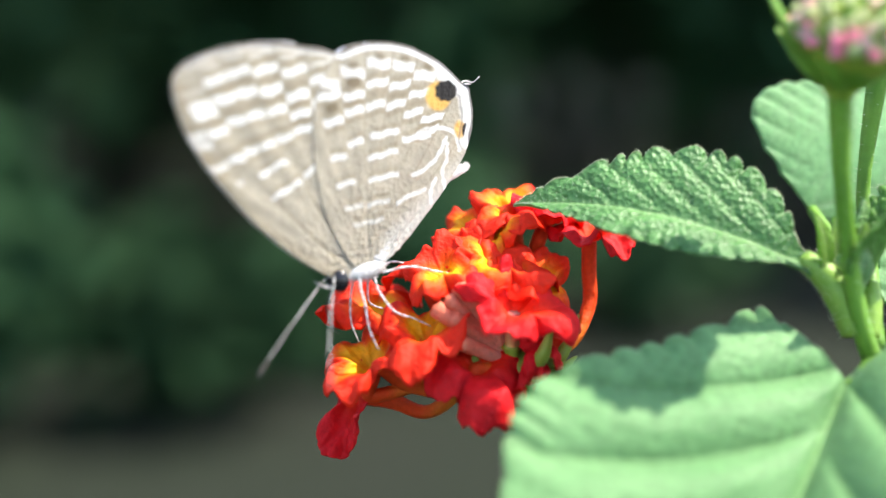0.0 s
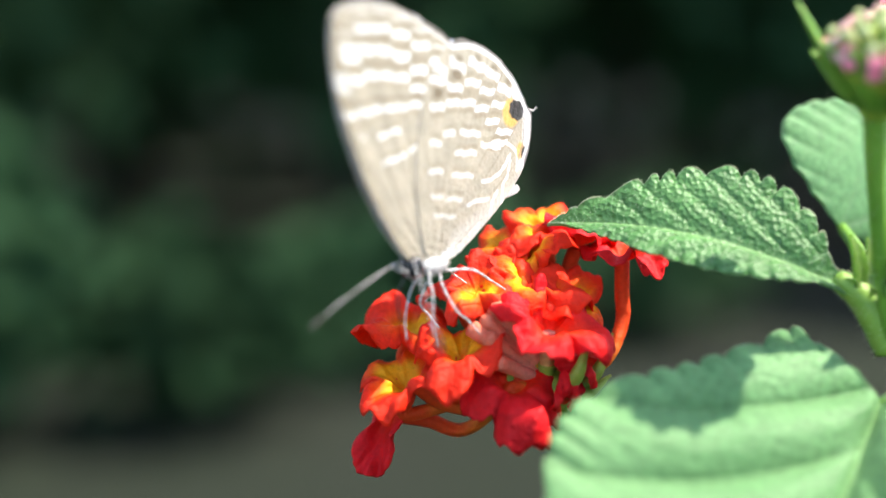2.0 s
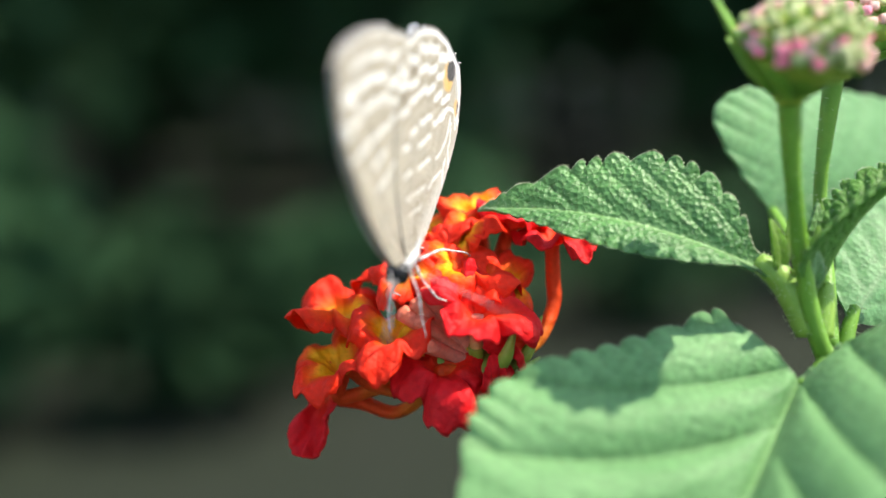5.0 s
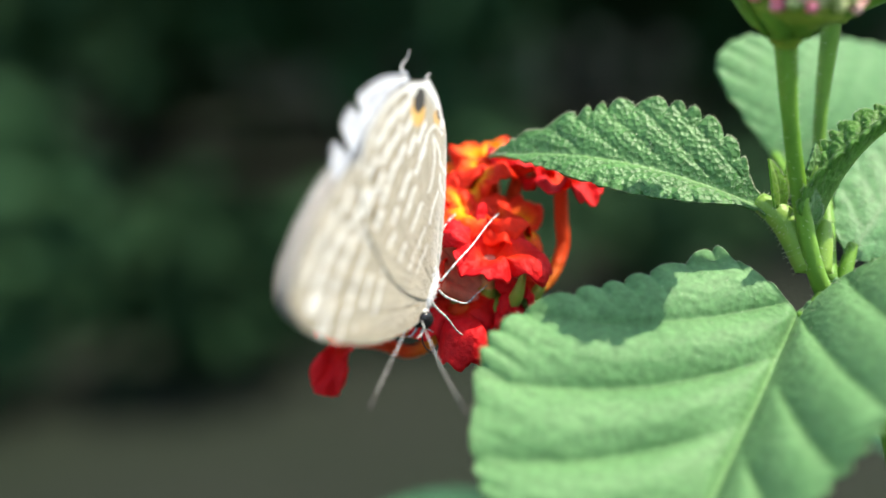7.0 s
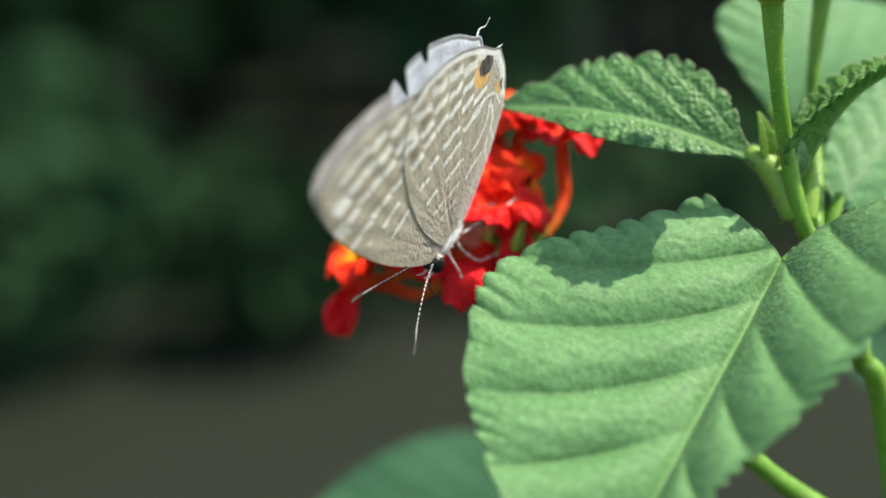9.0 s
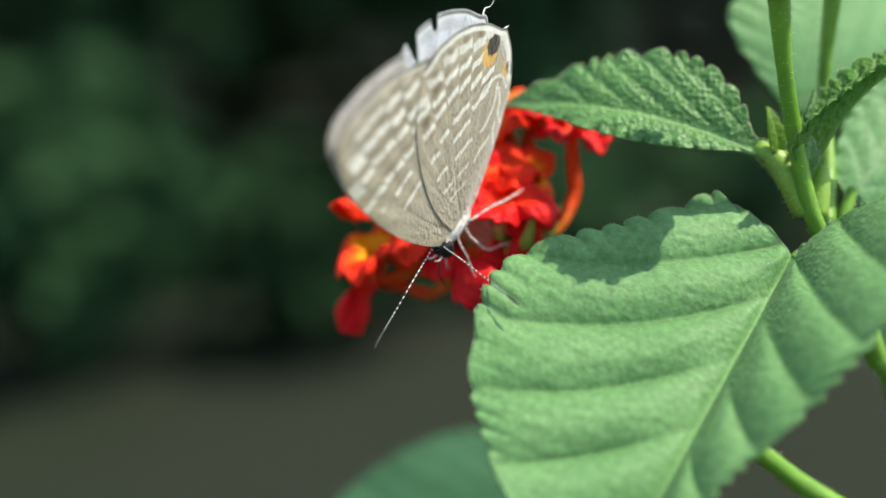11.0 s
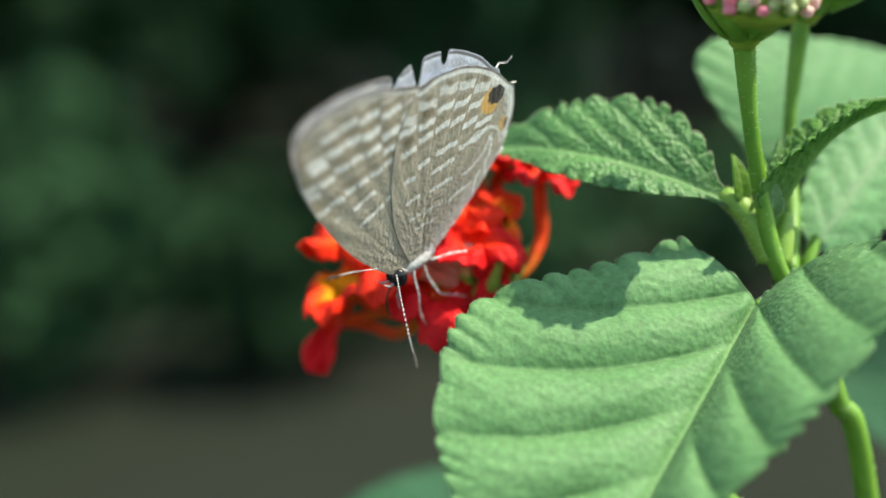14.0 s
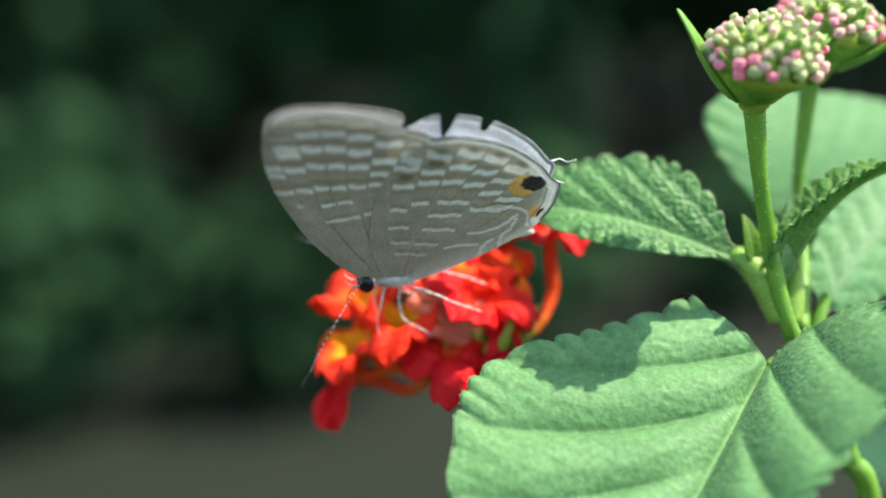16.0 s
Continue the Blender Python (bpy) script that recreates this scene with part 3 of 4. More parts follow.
    v, f, *_ = tube_arrays([end, end + (last - end) * 0.3], [0.5, 0.62], 8, 10, 0.03, seed)
    part("calyx", mesh_from("calyx", v, f, M_CALYX), flower, "yellow-green calyx")


def build_florets():
    up, down, left = (0, 0, 1), (0, 0, -1), (-1, 0, 0)
    rows = (
        ((1.8, 89.0, 737.0), 2.7, 0, (-0.3, -0.1, 0.9), 4, (1, 0.3, 0), ()),
        ((5.0, 88.4, 738.3), 3.1, 0, (-0.1, -0.3, 1), 5, (1, 0, 0), ()),
        ((3.6, 87.2, 736.8), 2.7, 0, (-0.25, -0.4, 0.9), 4, (-0.4, -1, 0), ()),
        ((4.4, 85.0, 735.2), 3.6, 0, (0.1, -0.4, 0.9), 4, (0.8, -0.6, 0), (1.2, 0.9, 0.9, 1.1)),
        ((10.5, 86.8, 736.5), 2.9, 1, (0.0, -0.12, 1), 4, (0.9, -0.5, 0.0), (1.0, 0.95, 0.85, 0.9), 0.2, ((10.6, 87.4, 732.8), (10.6, 87.2, 730.4), (9.0, 85.4, 728.0)), 0.05),
        ((5.2, 81.6, 732.9), 3.9, 1, (0.15, -0.45, 0.85), 4, (0.9, -0.4, 0.2), (1.2, 0.9, 0.95, 1.1)),
        ((2.4, 81.4, 728.7), 3.8, 1, (0.0, -0.4, 0.9), 4, (0.2, -1, -0.2), (1.35, 0.95, 0.85, 1.0), 0.25, (), 0.75),
        ((-5.4, 86.4, 731.9), 3.6, 0, (-0.15, -0.2, 0.95), 4, (-0.75, -0.65, -0.2), (1.15, 0.95, 0.95, 1.05), 0.3, (), 0.42),
        ((-5.3, 83.4, 728.4), 3.4, 0, (-0.15, -0.25, 0.95), 4, (-0.55, -0.8, -0.3), (1.2, 0.95, 0.9, 1.0), 0.3, (), 0.45),
        ((-6.7, 84.8, 724.3), 3.0, 1, (-0.3, -0.9, 0.25), 3, (-0.22, 0, -1), (1.8, 0.7, 0.7), 0.2, ((-3.6, 85.8, 723.6), (-0.6, 85.2, 723.2)), 0.0, 0.5, 0.14),
        ((-1.4, 82.4, 730.9), 3.4, 0, (-0.1, -0.25, 0.95), 4, (-0.35, -1, 0), (1.2, 1.0, 0.9, 1.0), 0.3, (), 0.45),
        ((-0.5, 84.4, 734.6), 2.9, 0, (-0.3, -0.3, 0.9), 4, (-0.5, -0.8, 0), ()),
        ((1.9, 84.6, 734.2), 2.8, 0, (-0.1, -0.45, 0.9), 4, (0.6, -0.8, 0), ()),
        ((7.0, 84.8, 733.7), 2.8, 0, (0.35, -0.5, 0.8), 4, (0.8, -0.5, 0), ()),
        ((8.2, 83.4, 729.6), 2.5, 1, (0.8, -0.5, 0.3), 4, (0.3, 0, 1), ()),
        ((8.0, 88.4, 738.0), 2.5, 1, (0.3, 0.0, 0.95), 4, up, ()),
        ((-2.0, 88.5, 734.0), 2.6, 0, (-0.4, 0.2, 0.9), 4, left, ()),
        ((0.0, 88.5, 726.4), 2.8, 1, (-0.5, 0.8, 0.1), 4, left, ()),
        ((6.5, 89.5, 731.0), 2.8, 1, (0.3, 0.9, 0.2), 4, up, ()),
        ((6.3, 81.6, 725.6), 1.9, 1, (0.3, -0.8, -0.5), 4, down, ()),
    )
    for i, (c, r, old, face, lobes, aim, sizes, *more) in enumerate(rows):
        floret(c, r, old, face, lobes, aim, sizes, 40 + i, *more)
    v, f, share, *_ = tube_arrays([(-4.6, 83.9, 726.9), (-2.6, 84.2, 725.4), (0.6, 84.2, 724.8), (3.6, 84.0, 725.6)], [0.5, 0.5, 0.48, 0.46], 24, 12, 0.01, 3)
    part("corolla_tube", mesh_from("corolla_tube", v, f, M_TUBE, True, [("blend", 0.4 + 0.5 * share)]), flower, "orange bent corolla tube")
    # unopened florets in the middle
    for c in ((1.1, 82.5, 732.8), (0.4, 82.3, 732.0), (2.0, 82.6, 732.2), (-0.5, 82.0, 731.4), (1.2, 81.3, 729.2), (0.6, 82.0, 730.8)):
        c = np.array(c)
        d = c - CORE
        v, f, share, *_ = tube_arrays([c, c - d * 0.4, CORE + d * 0.1], [0.62, 0.5, 0.45], 12, 10, 0.02, 3)
        part("floret_bud", mesh_from("floret_bud", v, f, M_TUBE_PALE, True, [("blend", 0.5 * share)]), flower, "unopened salmon floret")
    for tip, mid in (((9.6, 84.6, 730.4), (8.2, 83.6, 727.6)), ((7.6, 82.0, 730.6), (6.8, 82.0, 728.0)), ((2.8, 81.6, 723.0), (4.2, 82.4, 724.6)), ((9.4, 83.6, 727.6), (7.6, 83.2, 726.4))):
        v, f, *_ = tube_arrays([CORE + (0.3, -0.8, -0.6), mid, tip], [0.5, 0.55, 0.08], 12, 9, 0.02, 4)
        part("bract", mesh_from("bract", v, f, M_CALYX), flower, "green pointed bract")


build_florets()


# ---- bud heads ----
def bud_head(centre, radius, base, bracts, seed, label):
    rng = np.random.default_rng(seed)
    centre, base = np.array(centre, float), np.array(base, float)
    axis = centre - base
    axis /= np.linalg.norm(axis)
    path = [base, base + axis * 1.3, centre - axis * 0.6, centre + axis * radius * 0.35]
    v, f, *_ = tube_arrays(path, [0.9, 1.5, radius * 0.95, radius * 0.80], 16, 22, 0.02, seed)
    head = part("bud_head", mesh_from("bud_head", v, f, M_CALYX), plant, label)
    count = 92
    for i in range(count):
        z = 1 - (i + 0.5) / count * 1.08
        th = i * 2.39996 + rng.uniform(-0.12, 0.12)
        r = math.sqrt(max(0, 1 - z * z))
        a = np.cross(axis, (1, 0.2, 0.1))
        a /= np.linalg.norm(a)
        b = np.cross(axis, a)
        d = r * (math.cos(th) * a + math.sin(th) * b) + axis * z * 0.8
        d /= np.linalg.norm(d)
        p = centre + d * radius * np.array((1, 1, 0.80)) * rng.uniform(0.93, 1.08)
        t = Vector(d).to_track_quat("Z", "Y").to_matrix()
        s = rng.uniform(0.30, 0.37) * (0.85 + 0.42 * (1 - z))
        # a squarish four-sided bud, swollen at its end
        v, f = ball((0, 0, 0), (1, 1, 1), None, 9, 16, 0.02, seed + i)
        v = np.sign(v) * np.abs(v) ** np.array((0.62, 0.62, 0.8)) * np.array((s, s * rng.uniform(0.8, 1.0), s * 1.15))
        v[:, :2] *= (1 + 0.25 * v[:, 2:] / s)
        v = v @ np.array(t).T + p
        k = rng.random() * 0.7 + 0.42 * (1 - z)
        mat = M_BUD_PINK if k > 0.74 else (M_BUD_BLUSH if k > 0.52 else M_BUD_GREEN)
        part("bud", mesh_from("bud", v, f, mat), head)
        v, f, *_ = tube_arrays([p - d * s * 0.4, p - d * radius * 0.6], [s * 0.85, s * 0.7], 5, 8, 0, seed)
        part("bud_stalk", mesh_from("bud_stalk", v, f, M_BUD_GREEN), head)
        # the green scale that holds the bud
        if i % 3:
            v, f, *_ = tube_arrays([p - d * radius * 0.55 - axis * 0.25, p - d * s * 0.9 - axis * s * 1.0, p - axis * s * 1.3 + d * s * 0.5], [0.3, 0.34, 0.05], 7, 7, 0, seed)
            part("scale_leaf", mesh_from("scale_leaf", v, f, M_STEM), head)
    for start, tip, w in bracts:
        start, tip = np.array(start, float), np.array(tip, float)
        mid = (start + tip) / 2 + np.array((0, -0.2, -0.5))
        line = spline([start, mid, tip], 14)
        out = np.cross(tip - start, axis)
        out = out / (np.linalg.norm(out) + 1e-9)
        nn = np.cross(out, tip - start)
        nn /= np.linalg.norm(nn)
        verts = []
        for i, p in enumerate(line):
            s = i / 13
            ww = 1.15 * w * (math.sin(math.pi * min(1, 0.3 + s * 0.7)) ** 0.8) * (1 - 0.2 * s)
            for q in (-1, -0.5, 0, 0.5, 1):
                verts.append(p + out * ww * q + nn * ww * 0.35 * q * q)
        ob = part("bract", mesh_from("bract", verts, grid_faces(14, 5), M_STEM), head, "narrow green bract")
        sol = ob.modifiers.new("thickness", "SOLIDIFY")
        sol.thickness = 0.00018
    return head


def ring_of_bracts(base, centre, radius, count, seed, w=0.7):
    rng = np.random.default_rng(seed)
    out = []
    for i in range(count):
        a = 6.283 * (i + rng.uniform(-0.25, 0.25)) / count
        d = np.array((math.cos(a), math.sin(a), 0))
        out.append((np.array(base) + d * 0.9 + (0, 0, 0.6), np.array(centre) + d * radius * rng.uniform(1.1, 1.3) + (0, 0, radius * rng.uniform(0.1, 0.65)), w * rng.uniform(0.8, 1.2)))
    return out


bud_head((25.1, 76.0, 749.6), 3.9, (24.6, 77.0, 746.2), [((23.0, 76.6, 747.2), (19.3, 76.0, 753.3), 1.25)] + ring_of_bracts((24.6, 76.8, 746.2), (25.1, 76.0, 749.4), 3.6, 11, 3, 1.25), 5, "head of pink and green flower buds with leafy bracts")
bud_head((31.9, 88.0, 751.2), 3.9, (31.1, 88.0, 747.4), [((33.0, 87.4, 748.2), (38.0, 86.0, 751.6), 1.1)] + ring_of_bracts((31.2, 87.9, 747.5), (31.9, 88.0, 751.0), 3.6, 11, 6, 1.25), 6, "head of green and pink flower buds behind the other")


# ---- the butterfly: x to its tail, y to its right side, z up its back ----
butterfly = tagged(new("butterfly"), "taupe and white barred butterfly with closed wings on the flower", "butterfly")

FORE = [(-0.6, 0.3), (-2.7, 0.2), (-5.6, 2.0), (-8.3, 4.4), (-10.8, 7.4), (-12.6, 10.4), (-13.3, 13.1), (-12.8, 14.3), (-11.2, 15.2), (-8.6, 15.75), (-5.6, 15.65), (-2.1, 15.1), (-0.6, 13.6), (0.0, 8.0), (0.1, 2.0), (-0.6, 0.3)]
HIND = [(0.0, 0.2), (-1.6, 1.2), (-3.6, 5.0), (-4.3, 9.3), (-3.8, 12.5), (-2.1, 15.1), (0.1, 15.7), (3.0, 15.5), (5.7, 14.4), (7.4, 13.1), (8.15, 12.65), (8.35, 11.8), (8.5, 10.4), (8.2, 9.0), (7.5, 7.6), (6.2, 5.8), (4.2, 3.6), (2.1, 1.5), (0.0, 0.2)]
FORE_TORN = FORE[:10] + [(-6.0, 15.9), (-4.7, 15.7), (-4.5, 14.6), (-3.9, 13.0), (-1.0, 8.0), (0.1, 2.0), (-0.6, 0.3)]


def margin_distance(uv, line):
    a, b = line[:-1], line[1:]
    ab = b - a
    best = np.full(len(uv), 1e9)
    for p, d in zip(a, ab):
        t = np.clip(((uv - p) @ d) / (d @ d + 1e-12), 0, 1)
        best = np.minimum(best, np.linalg.norm(uv - p - t[:, None] * d, axis=1))
    return best


def cells(angle, edges):
    """The cell between veins in which an angle lies, and how near a vein it is, 0 to 1."""
    e = np.asarray(edges)
    k = np.searchsorted(e, angle)
    near = np.min(np.abs(angle[:, None] - e[None, :]), 1)
    return k, near


TAUPE, BROWN, WHITE, GREY, ORANGE_SPOT, INK = (np.array(c) for c in ((0.485, 0.438, 0.35), (0.27, 0.21, 0.125), (0.93, 0.94, 0.94), (0.12, 0.11, 0.105), (0.82, 0.47, 0.10), (0.012, 0.010, 0.010)))


def blended(col, new_col, amount):
    return col * (1 - amount[:, None]) + new_col * amount[:, None]


def stripe(c, at, half, soft=0.09):
    return 1 - smooth_step(np.abs(c - at), half, half + soft)


def dash(uv, x, y, reach, slope, half, amount=1.0):
    """A short straight bar about (x, y), with a softly ragged edge."""
    n = math.hypot(1.0, slope)
    du, dv = uv[:, 0] - x, uv[:, 1] - y
    along, across = (du + slope * dv) / n, (dv - slope * du) / n
    rag = 0.05 * np.sin(uv[:, 0] * 5.1 + x * 3) + 0.02 * np.sin(uv[:, 0] * 17 + uv[:, 1] * 7)
    return stripe(across + rag, 0.0, half * 0.8 - 0.03, 0.1) * (1 - smooth_step(np.abs(along), reach - 0.06, reach + 0.06)) * amount


def broken(col, uv, ang, r, veins, radii, first, half, tone, amount, centre, slope, gap=0.04):
    """A row of bars, one in each cell between two veins from the cell named by first on."""
    for k, at in enumerate(radii, first):
        if at:
            a = math.radians((veins[k] + veins[k + 1]) / 2)
            x, y = centre[0] + centre[2] * at * math.cos(a), centre[1] + at * math.sin(a)
            room = np.minimum(ang - veins[k], veins[k + 1] - ang) * 0.0175 * r
            col = blended(col, tone, dash(uv, x, y, 3.0, slope, half) * smooth_step(room, gap, gap + 0.07) * amount)
    return col


FORE_VEINS = (38.0, 47.0, 54.5, 60.8, 66.7, 72.8, 79.9, 87.6, 97.0)
HIND_VEINS = (47.0, 56.5, 64.4, 71.6, 79.0, 87.0, 95.5, 104.5)


def fore_pattern(uv, d):
    u, v = uv[:, 0], uv[:, 1]
    ang = np.degrees(np.arctan2(v + 0.7, -(u + 3.5)))
    r = np.hypot(u + 3.5, v + 0.7)
    k, near = cells(ang, FORE_VEINS)
    vein = 1 - smooth_step(near * r * 0.0175, 0.02, 0.10)
    tone = 0.97 + 0.05 * np.sin(u * 1.7 + v * 0.6) + 0.04 * np.sin(v * 2.9 - u)
    col = np.repeat(TAUPE[None], len(uv), 0) * tone[:, None]
    # rows of bars from the margin inwards, with the dark bands between them
    about = (-3.5, -0.7, -1)
    rows = ((2, (15.1, 15.9, 15.7, 15.28, 14.75, 14.2), 0.27, 0.8, 0.24), (1, (13.9, 14.5, 14.6, 14.34, 13.9, 13.2, 12.7), 0.32, 0.9, 0.22),
            (1, (13.2, 13.1, 13.05, 12.8, 12.6, 12.0), 0.25, 0.88, 0.2), (1, (11.4, 11.05, 10.93, 10.75, 10.76, 11.0, 11.2), 0.22, 0.88, 0.24))
    for first, radii, half, amount, slope in rows:
        for off, w in ((0.62, 0.5), (-0.58, 0.3)):
            col = broken(col, uv, ang, r, FORE_VEINS, [q + off for q in radii], first, 0.2, BROWN, w, about, slope, 0.02)
    col = broken(col, uv, ang, r, FORE_VEINS, (16.0, 16.85, 16.7, 16.3, 15.75, 15.2), 2, 0.18, WHITE, 0.28, about, 0.24, 0.1)
    col = broken(col, uv, ang, r, FORE_VEINS, (16.4, 17.3, 17.1, 16.7, 16.1, 15.5), 2, 0.14, BROWN, 0.45, about, 0.2, 0.08)
    for first, radii, half, amount, slope in rows:
        col = broken(col, uv, ang, r, FORE_VEINS, radii, first, half, WHITE, amount, about, slope)
    for x, y, reach, slope, half, amount in ((-7.45, 7.64, 0.5, 0.3, 0.2, 0.85), (-6.4, 8.12, 0.52, 0.3, 0.2, 0.85), (-6.05, 6.42, 1.2, 0.47, 0.18, 0.8), (-4.3, 7.5, 0.55, 0.6, 0.2, 0.8), (-9.27, 7.14, 0.25, 0.6, 0.2, 0.5)):
        col = blended(col, BROWN, dash(uv, x - 0.1, y + 0.42, reach, slope, 0.16, 0.35))
        col = blended(col, WHITE, dash(uv, x, y, reach, slope, half, amount))
    side = smooth_step(u, -12.9, -11.9)
    col = blended(col, WHITE, stripe(d, 0.30, 0.08, 0.1) * 0.45 * side)
    col = blended(col, GREY, (1 - smooth_step(d, 0.10, 0.24)) * 0.75 * side)
    col = blended(col, BROWN * 0.7, vein * 0.32 * smooth_step(r, 8.0, 9.5))
    # the cell's own veins, from the root out
    for line in ([(-1.5, 1.4), (-3.4, 4.4), (-5.0, 7.2), (-5.6, 8.8)], [(-2.2, 1.2), (-5.4, 4.3), (-7.8, 7.0), (-9.0, 8.6)]):
        col = blended(col, BROWN * 0.7, (1 - smooth_step(margin_distance(uv, spline(line, 20)), 0.03, 0.12)) * 0.6 * (1 - smooth_step(r, 5.0, 9.5)))
    # the shaded costa
    col = blended(col, BROWN, (1 - smooth_step(margin_distance(uv, spline(FORE[1:7], 40)), 0.2, 1.3)) * 0.35)
    return col


def hind_pattern(uv, d):
    u, v = uv[:, 0], uv[:, 1]
    ang = np.degrees(np.arctan2(v - 0.2, u + 0.9))
    r = np.hypot(u + 0.9, v - 0.2)
    k, near = cells(ang, HIND_VEINS)
    vein = 1 - smooth_step(near * r * 0.0175, 0.02, 0.10)
    tone = 0.97 + 0.05 * np.sin(u * 1.3 - v * 0.9) + 0.04 * np.sin(v * 3.1 + u)
    col = np.repeat(TAUPE[None], len(uv), 0) * tone[:, None]
    on = smooth_step(v, 8.0, 8.8)
    about = (-0.9, 0.2, 1)
    rows = ((1, (11.9, 13.0, 13.05, 12.9, 12.0, 12.2), 0.26, 0.88, 0.15), (1, (10.9, 11.6, 11.75, 11.45, 11.0, 10.5), 0.26, 0.88, 0.2))
    for first, radii, half, amount, slope in rows:
        for off in (-0.55, 0.55):
            col = broken(col, uv, ang, r, HIND_VEINS, [q + off for q in radii], first, 0.2, BROWN, 0.4, about, slope, 0.02)
    col = broken(col, uv, ang, r, HIND_VEINS, (0, 14.3, 14.4, 14.2, 13.5, 13.0), 1, 0.40, WHITE, 0.7, about, -0.1)
    for q, w in enumerate((67.9, 75.2, 83.0, 91.0)):
        at = (14.95, 14.86, 14.65, 13.95)[q]
        col = blended(col, BROWN * 0.8, (1 - smooth_step(np.hypot((ang - w) * 0.0175 * r / 1.6, r - at), 0.12, 0.40)) * 0.7)
    for first, radii, half, amount, slope in rows:
        col = broken(col, uv, ang, r, HIND_VEINS, radii, first, half, WHITE, amount, about, slope)
    for x, y, reach, slope, half, amount in ((3.72, 9.28, 1.15, 0.12, 0.22, 0.85), (1.18, 9.63, 1.15, 0.17, 0.23, 0.88), (-1.1, 9.12, 0.62, 0.25, 0.23, 0.88), (-2.4, 8.2, 0.62, 0.17, 0.22, 0.85), (1.02, 8.24, 1.2, 0.22, 0.2, 0.82), (-1.85, 6.43, 0.75, 0.17, 0.18, 0.75), (1.06, 6.7, 1.2, 0.17, 0.18, 0.75), (-1.23, 4.82, 0.7, 0.1, 0.15, 0.6), (0.65, 5.0, 0.9, 0.12, 0.15, 0.6), (-0.1, 3.7, 1.2, 0.1, 0.14, 0.5)):
        col = blended(col, BROWN, dash(uv, x, y + 0.45, reach, slope, 0.18, 0.32))
        col = blended(col, WHITE, dash(uv, x, y, reach, slope, half, amount))
    for w, at, s in ((99.8, 11.4, 0.42), (91.2, 12.9, 0.48)):
        col = blended(col, BROWN * 0.75, (1 - smooth_step(np.hypot((ang - w) * 0.0175 * r / 1.7, r - at), s * 0.5, s)) * 0.85)
    col = blended(col, BROWN * 0.7, vein * 0.3 * smooth_step(r, 7, 9))
    # pale fold and looped lines along the inner edge
    col = blended(col, np.array((0.70, 0.70, 0.68)), smooth_step(u * 0.8 - v, -2.6, -0.9) * 0.55 * smooth_step(u, 0.3, 1.6))
    for line in ([(3.4, 6.7), (4.6, 7.2), (5.5, 8.0), (6.2, 9.2)], [(6.1, 5.5), (5.85, 6.9), (6.2, 7.6), (6.25, 8.7)], [(5.2, 9.9), (6.3, 9.8), (7.0, 9.3), (7.3, 8.3)], [(4.9, 4.7), (4.9, 5.6), (5.3, 6.4)], [(2.2, 4.9), (3.4, 5.4), (4.4, 5.7)]):
        col = blended(col, WHITE, (1 - smooth_step(margin_distance(uv, spline(line, 24)) + 0.04 * np.sin(v * 9), 0.09, 0.2)) * 0.75)
    # eyespots with their orange, and the white-edged dark rim
    col = blended(col, WHITE, (1 - smooth_step(d, 0.95, 1.25)) * smooth_step(u, 5.0, 5.6) * 0.7 * on)
    col = blended(col, ORANGE_SPOT, (1 - smooth_step(np.hypot((u - 5.55) / 1.05, v - 12.05), 0.85, 1.15)) * 0.9 * (1 - smooth_step(u - 6.3 + 0.5 * (v - 12.0), 0.3, 0.8)))
    col = blended(col, ORANGE_SPOT, (1 - smooth_step(np.hypot(u - 7.35, (v - 9.7) / 1.3), 0.35, 0.6)) * 0.85)
    col = blended(col, INK, 1 - smooth_step(np.hypot((u - 6.2) / 1.12, (v - 12.4) / 0.88) + 0.06 * np.sin(u * 8) * np.sin(v * 9), 0.72, 0.9))
    col = blended(col, INK, 1 - smooth_step(np.hypot((u - 7.85) / 0.75, (v - 9.65) / 1.2), 0.34, 0.5))
    col = blended(col, GREY, stripe(d, 0.95, 0.04, 0.12) * 0.55 * smooth_step(u, 6.6, 7.4) * (1 - smooth_step(v, 12.0, 12.6)) * on)
    col = blended(col, WHITE, stripe(d, 0.36, 0.12) * 0.9 * on)
    col = blended(col, GREY, (1 - smooth_step(d, 0.11, 0.21)) * 0.9 * on)
    return col


def upper_pattern(uv, d, ground):
    col = np.repeat(np.array([ground]), len(uv), 0) * (0.96 + 0.05 * np.sin(uv[:, 0] * 2.3 + uv[:, 1]))[:, None]
    ang = np.degrees(np.arctan2(uv[:, 1] - 0.2, uv[:, 0] + 0.9))
    near = np.min(np.abs(ang[:, None] - np.asarray(HIND_VEINS)[None, :]), 1)
    col = blended(col, GREY * 3, (1 - smooth_step(near, 0.1, 0.45)) * 0.3 * (1 - smooth_step(d, 1.5, 4.0)))
    col = blended(col, GREY * 3, stripe(d, 1.0, 0.2, 0.3) * 0.3)
    col = blended(col, WHITE, stripe(d, 0.42, 0.05, 0.1) * 0.6)
    return blended(col, GREY, stripe(d, 0.2, 0.07, 0.08) * 0.9)


